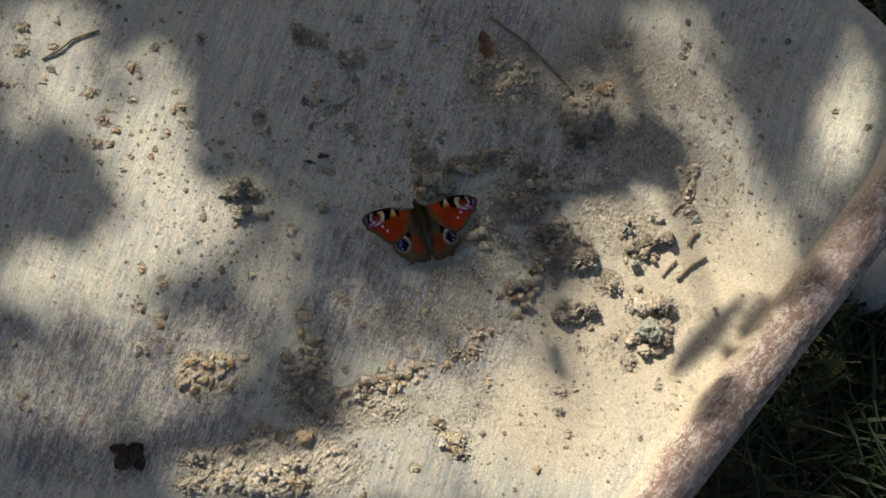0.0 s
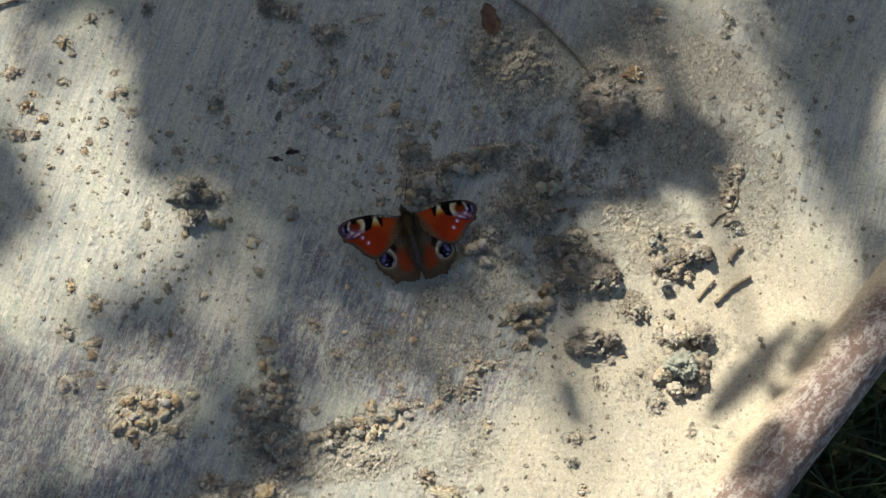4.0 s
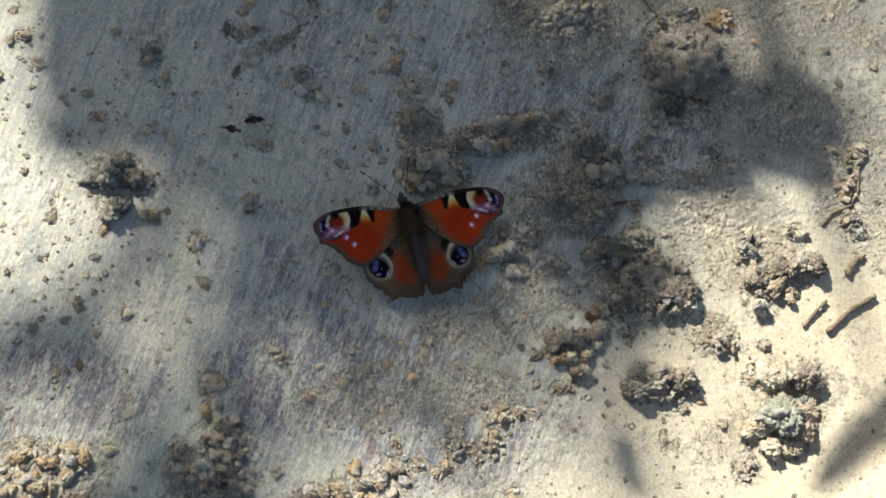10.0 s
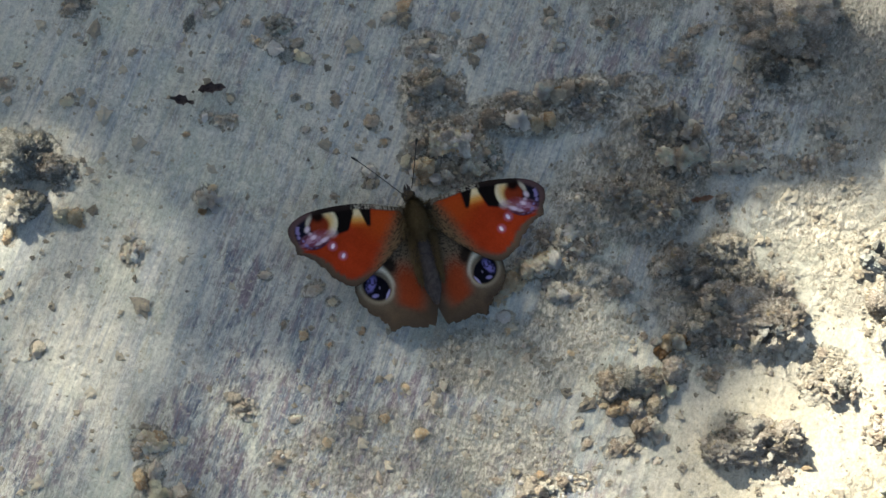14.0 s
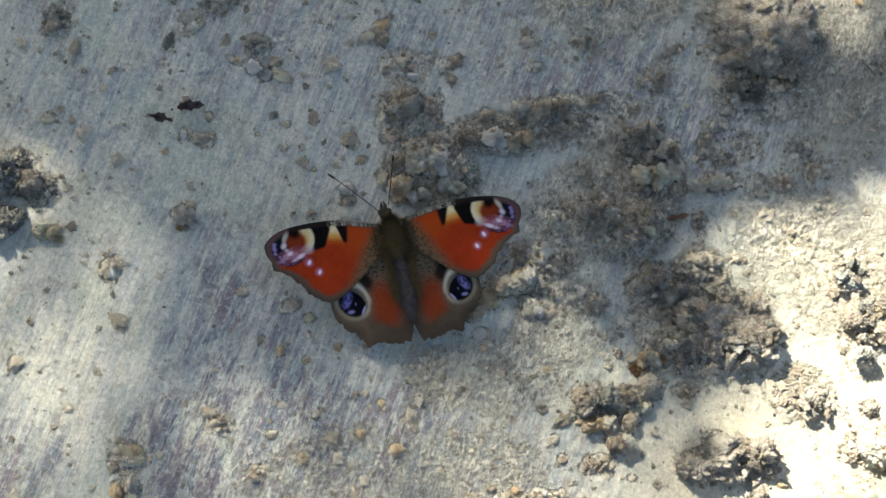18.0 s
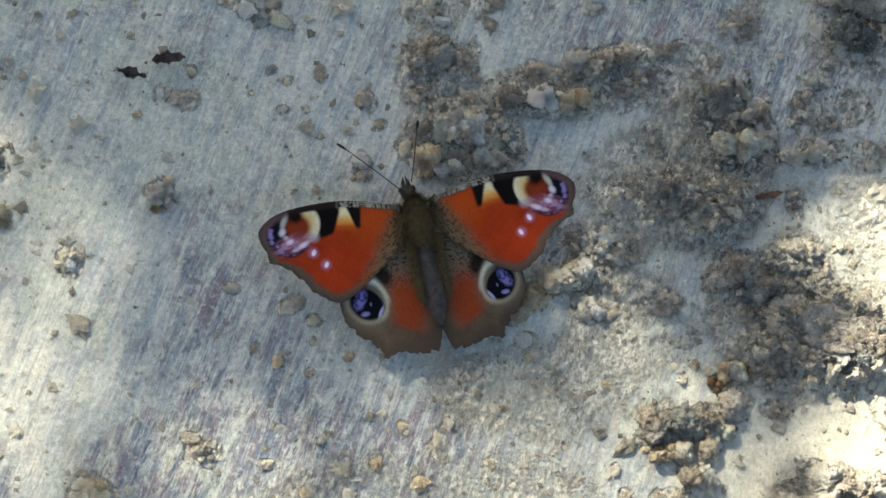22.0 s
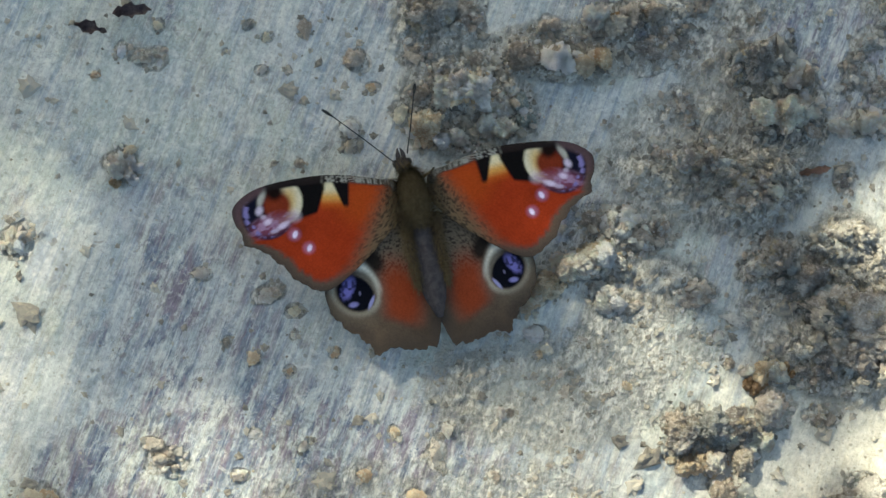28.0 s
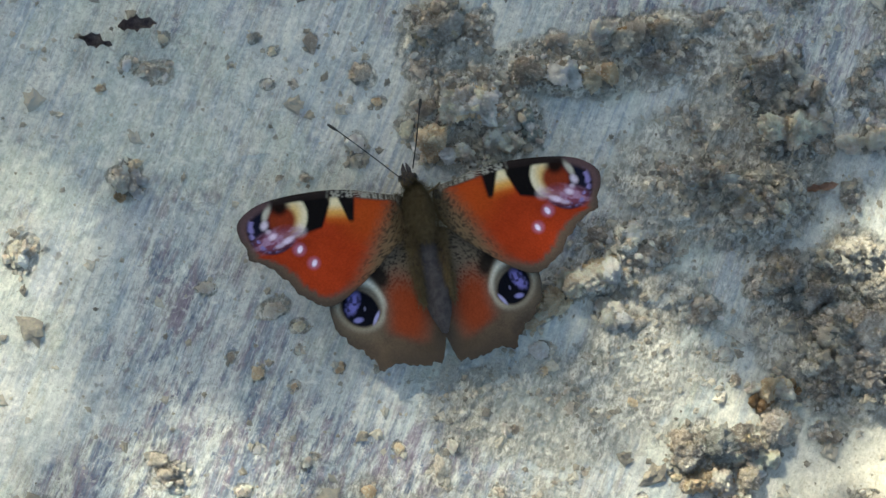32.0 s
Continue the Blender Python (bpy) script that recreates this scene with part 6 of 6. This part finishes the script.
def fore_colors(x, y, depth):
    """Colour of the fore wing; depth is how far in from the outline."""
    grain = fbm(x / 5, y / 5, 51, 3)
    c = np.tile(np.array((0.300, 0.032, 0.009)), (len(x), 1)) * (0.8 + 0.4 * fbm(x / 30, y / 30, 8, 3))[:, None]
    c = lay(c, (0.36, 0.058, 0.010), 0.7 * inside(oval(x, y, 655, 385, 45, 40), 0.7))
    brown = np.array((0.10, 0.064, 0.034))
    root = smooth(658, 708, x + 0.42 * (y - 380) + 12 * (grain - 0.5))
    c = lay(c, brown * 1.5, root)
    c = lay(c, (0.030, 0.023, 0.016), root * smooth(0.54, 0.66, value_noise(x / 2.9, y / 2.9, 77)) * 0.8)
    # outer margin, which turns violet-brown round the tip
    margin = smooth(26, 11, depth + 8 * (grain - 0.5)) * smooth(600, 560, x) * smooth(376, 402, y)
    margin = np.maximum(margin, smooth(26, 10, depth + 6 * (grain - 0.5)) * smooth(490, 530, y))
    c = lay(c, (0.098, 0.068, 0.047), margin)
    # black costal patches with the cream between them
    bar = smooth(574, 582, x - 0.10 * (395 - y)) * smooth(620, 606, x - 0.25 * (y - 352)) * smooth(404, 384, y)
    c = lay(c, (0.42, 0.085, 0.012), bar)
    c = lay(c, (0.60, 0.30, 0.07), bar * smooth(392, 374, y))
    c = lay(c, (0.64, 0.54, 0.33), bar * smooth(378, 360, y))
    patch = smooth(588, 582, x + 0.30 * np.maximum(0, y - 362)) * smooth(512, 520, x) * smooth(418, 410, y + 0.35 * (x - 545))
    c = lay(c, (0.006, 0.005, 0.005), patch)
    tick = smooth(596, 601, x - 0.46 * (y - 350)) * smooth(631, 625, x + 0.02 * (y - 350)) * smooth(398, 388, y)
    c = lay(c, (0.008, 0.006, 0.006), tick)
    # eye near the tip: navy rim, cream crescents, red-brown middle, lilac smear
    c = lay(c, (0.008, 0.008, 0.016), inside(oval(x, y, 487, 399, 48, 54, 18), 0.06) * smooth(545, 515, x))
    c = lay(c, (0.62, 0.54, 0.36), inside(oval(x, y, 512, 385, 34, 40, 0), 0.07))
    c = lay(c, (0.58, 0.50, 0.52), 0.6 * inside(oval(x, y, 528, 408, 15, 12, 20), 0.5))
    c = lay(c, (0.56, 0.33, 0.085), 0.85 * inside(oval(x, y, 518, 386, 15, 24, 10), 0.6))
    c = lay(c, (0.008, 0.008, 0.016), inside(oval(x, y, 473, 395, 27, 42, 14), 0.10) * smooth(505, 485, x))
    c = lay(c, (0.50, 0.46, 0.36), 0.8 * inside(oval(x, y, 475, 378, 6, 16, 18), 0.45))
    c = lay(c, (0.17, 0.026, 0.010), inside(oval(x, y, 502, 391, 24, 25, 0), 0.28))
    c = lay(c, (0.010, 0.005, 0.004), inside(oval(x, y, 497, 366, 15, 16, 0), 0.5))
    smear = inside(oval(x, y, 494, 426, 38, 17, -20), 0.5)
    streak = fbm((x - 0.5 * y) / 20, (y + 0.5 * x) / 8, 5, 3)
    c = lay(c, (0.20, 0.055, 0.085), 0.9 * smear)
    c = lay(c, (0.36, 0.22, 0.32), 0.8 * smear * smooth(0.45, 0.70, streak))
    rim = inside(oval(x, y, 487, 399, 44, 49, 18), 0.10) * smooth(0.72, 0.86, oval(x, y, 487, 399, 44, 49, 18)) * smooth(380, 392, y) * smooth(505, 490, x)
    c = lay(c, (0.20, 0.17, 0.36), rim * smooth(0.35, 0.6, value_noise(x / 6.5, y / 6.5, 15)))
    for cx, cy, rx, ry, turn, white in ((471, 401, 6, 8, 20, 0.75), (486, 421, 7, 5, -25, 0.75), (512, 427, 11, 4.5, -32, 0.85), (498, 437, 8, 3.5, -20, 0.5), (478, 412, 5, 4, 0, 0.45)):
        c = lay(c, (0.72, 0.60, 0.70), white * inside(oval(x, y, cx, cy, rx, ry, turn), 0.6))
    for cx, cy, r in ((533, 443, 5.2), (558, 467, 5.0)):
        c = lay(c, (0.38, 0.16, 0.26), 0.7 * inside(oval(x, y, cx - 1, cy, r * 1.9, r * 1.9, 0), 0.6))
        c = lay(c, (0.80, 0.66, 0.78), inside(oval(x, y, cx, cy, r * 0.8, r * 1.25, 20), 0.4))
    c = lay(c, (0.095, 0.055, 0.055), smooth(484, 466, x + 0.4 * (y - 372)) * smooth(22, 9, depth) * smooth(440, 420, y))
    # front edge, dark with pale ticks
    front = smooth(17, 11, depth) * smooth(376, 362, y) * smooth(470, 500, x)
    c = lay(c, (0.016, 0.011, 0.010), front * smooth(690, 600, x))
    c = lay(c, (0.050, 0.040, 0.028), smooth(22, 12, depth) * smooth(382, 366, y) * smooth(610, 650, x))
    ticks = front * smooth(576, 586, x) * smooth(0.30, 0.62, value_noise(x / 1.7 - 0.10 * y, y / 14, 35)) * smooth(715, 695, x)
    c = lay(c, (0.40, 0.37, 0.30), 0.7 * ticks)
    c = lay(c, (0.055, 0.040, 0.031), smooth(12, 1, depth) * 0.6 * np.maximum(margin, 0.3))
    return c * (0.86 + 0.28 * value_noise(x / 1.7, y / 1.7, 3))[:, None]


def hind_colors(x, y, depth):
    grain = fbm(x / 5, y / 5, 52, 3)
    c = np.tile(np.array((0.080, 0.056, 0.037)), (len(x), 1)) * (0.65 + 0.7 * fbm(x / 22, y / 22, 18, 3))[:, None]
    c = lay(c, (0.150, 0.112, 0.074), smooth(555, 500, y) * smooth(650, 690, x))
    c = lay(c, (0.028, 0.021, 0.015), 0.8 * smooth(0.54, 0.66, value_noise(x / 2.9, y / 2.9, 78)) * smooth(560, 505, y))
    red = inside(oval(x, y, 716, 552, 37, 60, -14), 0.55) * smooth(610, 586, y + 6 * (grain - 0.5) - 0.25 * (x - 716))
    c = lay(c, (0.25, 0.040, 0.012), 0.9 * red)
    c = lay(c, (0.050, 0.037, 0.028), 0.9 * smooth(38, 5, depth) * smooth(560, 610, y))
    # eye: soft cream ring, brightest at the front, dusky bands, black disc with blue flecks
    ring = oval(x, y, 637, 545, 46, 40, 40)
    c = lay(c, (0.135, 0.105, 0.072), 0.7 * inside(oval(x, y, 636, 548, 54, 48, 40), 0.4))
    c = lay(c, (0.46, 0.40, 0.29), inside(ring, 0.18) * smooth(0.74, 0.96, ring) * (0.35 + 0.65 * smooth(575, 520, y - 0.5 * (x - 610))) * smooth(690, 672, x - 0.25 * (y - 545)))
    c = lay(c, (0.018, 0.013, 0.010), 0.95 * inside(oval(x, y, 666, 487, 17, 27, -42), 0.45))
    c = lay(c, (0.11, 0.08, 0.055), 0.8 * inside(oval(x, y, 656, 503, 9, 30, -42), 0.5))
    c = lay(c, (0.74, 0.67, 0.53), inside(oval(x, y, 654, 514, 12, 34, -40), 0.5))
    c = lay(c, (0.07, 0.05, 0.032), 0.9 * inside(oval(x, y, 640, 537, 37, 32, 42), 0.22))
    c = lay(c, (0.005, 0.005, 0.008), inside(oval(x, y, 637, 547, 35, 29, 42), 0.10))
    fleck = smooth(0.30, 0.55, value_noise(x / 5.5, y / 5.5, 9))
    c = lay(c, (0.165, 0.145, 0.38), (0.25 + 0.75 * fleck) * inside(oval(x, y, 624, 538, 11, 20, 18), 0.4))
    c = lay(c, (0.26, 0.24, 0.50), 0.8 * inside(oval(x, y, 634, 567, 8, 4.5, -10), 0.5))
    c = lay(c, (0.36, 0.33, 0.56), 0.85 * inside(oval(x, y, 665, 563, 3, 12, 22), 0.5))
    c = lay(c, (0.30, 0.28, 0.45), 0.4 * inside(oval(x, y, 645, 547, 2, 4, 0), 0.5))
    c = lay(c, (0.06, 0.043, 0.032), smooth(5, 1, depth) * 0.6)
    return c * (0.84 + 0.32 * value_noise(x / 1.7, y / 1.7, 4))[:, None]


def wing_material():
    s = Shade("scaly_butterfly_wing", 0.9, 0.02)
    veins = s.noise(3000, 2, 0.5)
    return s.done(s.attribute("scales").outputs["Color"], veins, 0.0001, 0.4)


WING = wing_material()


def wing_mesh(name, outline, centre, colors, scallop, edge, mirror, lift, camber):
    line = closed_curve(outline, 14)
    t = np.arange(len(line))
    out = line - np.array(centre)
    fringe = scallop * edge(line[:, 0], line[:, 1]) * (0.75 * np.sin(t * 0.30 + 1.5 * np.sin(t * 0.071)) + 0.45 * np.sin(t * 0.83))
    line = np.array(centre) + out * (1 + fringe / np.linalg.norm(out, axis=1))[:, None]
    rings = 84
    rad = np.linspace(0.0, 1.0, rings)[1:]
    xy = np.array(centre) + rad[:, None, None] * (line - np.array(centre))[None]
    flat = np.concatenate([[centre], xy.reshape(-1, 2)])
    gap = np.concatenate([[1.0], np.repeat(1 - rad, len(line))]) * np.concatenate([[60.0], np.tile(np.linalg.norm(line - np.array(centre), axis=1), rings - 1)])
    rgb = np.clip(colors(flat[:, 0], flat[:, 1], gap), 0, 1)
    m = len(line)
    faces = []
    for k in range(m):
        faces.append((0, 1 + k, 1 + (k + 1) % m))
    for r in range(rings - 2):
        a = 1 + r * m
        for k in range(m):
            q = (k + 1) % m
            faces.append((a + k, a + m + k, a + m + q, a + q))
    lx, ly = (flat[:, 0] - 745) * UNIT, -(flat[:, 1] - 370) * UNIT * 0.992
    span = np.clip((735 - flat[:, 0]) / 310, 0, 1)
    lz = HEIGHT + lift + camber * (span ** 1.3) * MM - 0.5 * MM * span ** 3 + 0.12 * MM * np.sin(flat[:, 1] / 16 + flat[:, 0] / 40) * span
    # about the body's axis, so that a mirrored wing is the same shape
    c, s = math.cos(AXIS), math.sin(AXIS)
    ax, ay = c * lx + s * ly, -s * lx + c * ly
    ax = ax - SPINE
    if mirror:
        ax = -ax
        faces = [f[::-1] for f in faces]
    me = arrays(name, np.stack([ax, ay, lz], -1).tolist(), faces, WING)
    layer = me.color_attributes.new("scales", "FLOAT_COLOR", "POINT")
    layer.data.foreach_set("color", np.concatenate([rgb, np.ones((len(rgb), 1))], 1).astype(np.float32).ravel())
    return me


AXIS = math.atan2(61, 300)            # lean of the body to the tray's y axis
SPINE = -0.00078                       # the body's middle beside the origin


def fur(rng, verts, faces, centre, radii, count, length):
    """Short hairs over an ellipsoid."""
    for _ in range(count):
        d = Vector((rng.gauss(0, 1), rng.gauss(0, 1), abs(rng.gauss(0, 1)))).normalized()
        p = Vector((centre[0] + d.x * radii[0], centre[1] + d.y * radii[1], centre[2] + d.z * radii[2]))
        out = (d + Vector((rng.uniform(-0.4, 0.4), -0.9, 0.1))).normalized() * length * rng.uniform(0.6, 1.3)
        side = out.cross(d).normalized() * 0.00005
        n = len(verts)
        verts += [p - side, p + side, p + out]
        faces.append((n, n + 1, n + 2))


def build_butterfly():
    body_mat = plain_material("brown_furry_body", (0.088, 0.062, 0.026), (0.14, 0.10, 0.045), 900, 0.9)
    belly_mat = plain_material("dark_grey_brown_abdomen", (0.042, 0.033, 0.032), (0.075, 0.060, 0.057), 900, 0.95)
    hair_mat = plain_material("brown_hair", (0.105, 0.072, 0.031), (0.165, 0.118, 0.056), 1500, 0.9)
    black = plain_material("black_antenna", (0.012, 0.010, 0.009), (0.03, 0.025, 0.02), 900, 0.5)
    fly = tagged(new("butterfly"), "red-brown butterfly with four eye spots basking with open wings", "butterfly")
    # stands at the raster's middle, turned with its body
    root = pose(-1.54 * MM, -0.07 * MM, 0, 0, 0, math.degrees(AXIS))
    fly.matrix_world = root

    def fixed(name, me, label="", m=None):
        ob = new(name, me)
        ob.parent = fly
        if m is not None:
            ob.matrix_basis = m
        return tagged(ob, label)

    def outer_fore(x, y):
        return smooth(440, 460, y) * smooth(600, 560, x)

    def outer_hind(x, y):
        return smooth(560, 600, y) * smooth(790, 770, x)

    def thick(ob):
        mod = ob.modifiers.new("thickness", "SOLIDIFY")
        mod.thickness, mod.offset = 0.00008, -1
        return ob

    right_hind = pose(SPINE + 0.0019, -0.0015, 0.0001, 0, 0, -2.7) @ Matrix.Scale(0.95, 4)
    right_fore = pose(SPINE + 0.0016, 0.0006, 0, 0, 0, -7.4)
    left = pose(SPINE, 0, 0)
    hind = ("hind_wing", HIND, (688, 545), hind_colors, 3.0, outer_hind)
    fore = ("fore_wing", FORE, (575, 432), fore_colors, 2.2, outer_fore)
    thick(fixed("hind_wing", wing_mesh(*hind, False, -0.0004, 0.6), "brown and red hind wing with a blue-black eye spot", left))
    thick(fixed("hind_wing", wing_mesh(*hind, True, -0.0004, 0.6), "brown and red hind wing with a blue-black eye spot", right_hind))
    thick(fixed("fore_wing", wing_mesh(*fore, False, 0.0003, 0.9), "red fore wing with black patches and a cream and lilac eye spot", left))
    thick(fixed("fore_wing", wing_mesh(*fore, True, 0.0003, 0.9), "red fore wing with black patches and a cream and lilac eye spot", right_fore))

    def ball(name, centre, radii, mat, seed, label):
        bm = bmesh.new()
        lump(bm, centre, radii, 4, seed, 0.06)
        return fixed(name, mesh_of(name, bm, mat), label)

    mid = SPINE + 0.0004
    ball("thorax", (mid, -0.0004, HEIGHT + 0.0003), (0.0024, 0.0046, 0.0018), body_mat, 1, "furry brown thorax")
    bm = bmesh.new()
    lump(bm, (mid, -0.0110, HEIGHT - 0.0002), (0.0024, 0.0082, 0.0016), 4, 2, 0.05)
    for v in bm.verts:
        v.co.x = mid + (v.co.x - mid) * (1.0 - 0.35 * max(0.0, (-0.0110 - v.co.y) / 0.0082))
        v.co += Vector((v.co.x - mid, 0, v.co.z - HEIGHT)) * 0.06 * math.sin(v.co.y * 5200)
    fixed("abdomen", mesh_of("abdomen", bm, belly_mat), "ringed dark brown abdomen")
    ball("head", (mid - 0.0006, 0.0046, HEIGHT + 0.0002), (0.0013, 0.0013, 0.0011), belly_mat, 3, "small dark brown head")
    for sx in (-1, 1):
        ball("compound_eye", (mid - 0.0006 + sx * 0.0010, 0.0050, HEIGHT + 0.0004), (0.0005, 0.0006, 0.0006), black, 4, "dark compound eye")
        palp = tube([(mid - 0.0006 + sx * 0.0004, 0.0054, HEIGHT), (mid - 0.0006 + sx * 0.0004, 0.0064, HEIGHT + 0.0003), (mid - 0.0007 + sx * 0.0002, 0.0073, HEIGHT + 0.0006)], [0.00045, 0.00035, 0.00008], 8)
        fixed("palp", mesh_of("palp", palp, belly_mat), "dark brown snout palp")
    rng = random.Random(8)
    verts, faces = [], []
    fur(rng, verts, faces, (mid, -0.0004, HEIGHT + 0.0003), (0.0024, 0.0046, 0.0018), 3800, 0.0013)
    for sx in (-1, 1):
        fur(rng, verts, faces, (mid + sx * 0.0024, -0.0016, HEIGHT + 0.0006), (0.0016, 0.0044, 0.0004), 700, 0.0015)
    fur(rng, verts, faces, (mid - 0.0006, 0.0046, HEIGHT + 0.0002), (0.0013, 0.0013, 0.0011), 500, 0.0006)
    for sx in (-1, 1):
        fur(rng, verts, faces, (mid + sx * 0.0023, -0.0080, HEIGHT + 0.0003), (0.0008, 0.0062, 0.0007), 1500, 0.0014)
    tagged(fixed("fur", arrays("fur", [tuple(v) for v in verts], faces, hair_mat), "brown hairs on the body"), kind="stuff")
    c, s = math.cos(AXIS), math.sin(AXIS)

    def local(px, py, z):
        x, y = (px - 745) * UNIT, -(py - 370) * UNIT
        return Vector((c * x + s * y, -s * x + c * y, z))

    for points in (((716, 322, 0.0052), (660, 282, 0.0068), (600, 240, 0.0080), (581, 228, 0.0082)), ((731, 300, 0.0052), (736, 260, 0.0066), (742, 200, 0.0080), (744, 182, 0.0082))):
        pts = [local(*p) for p in points]
        dense = []
        for p, q in zip(pts, pts[1:]):
            dense += [p.lerp(q, k / 8) for k in range(8)]
        dense.append(pts[-1])
        radii = [0.00009 if k < 17 else 0.00009 + 0.00017 * math.sin(math.pi * min(1, (k - 16) / 9)) for k in range(len(dense))]
        fixed("antenna", mesh_of("antenna", tube(dense, radii, 8), black), "thin black antenna with a club")
    for sx, ay in ((-1, 0.002), (-1, -0.001), (1, 0.002), (1, -0.001)):
        leg = tube([(mid + sx * 0.001, ay, HEIGHT - 0.001), (mid + sx * 0.0035, ay + 0.001, HEIGHT - 0.0012), (mid + sx * 0.0045, ay + 0.002, 0.0004)], [0.0003, 0.0002, 0.00012], 6)
        fixed("leg", mesh_of("leg", leg, body_mat), "thin brown leg")
    return fly


build_butterfly()


def motions():
    """The butterfly basks without stirring and the shade stands still: nothing to key but the view."""


motions()
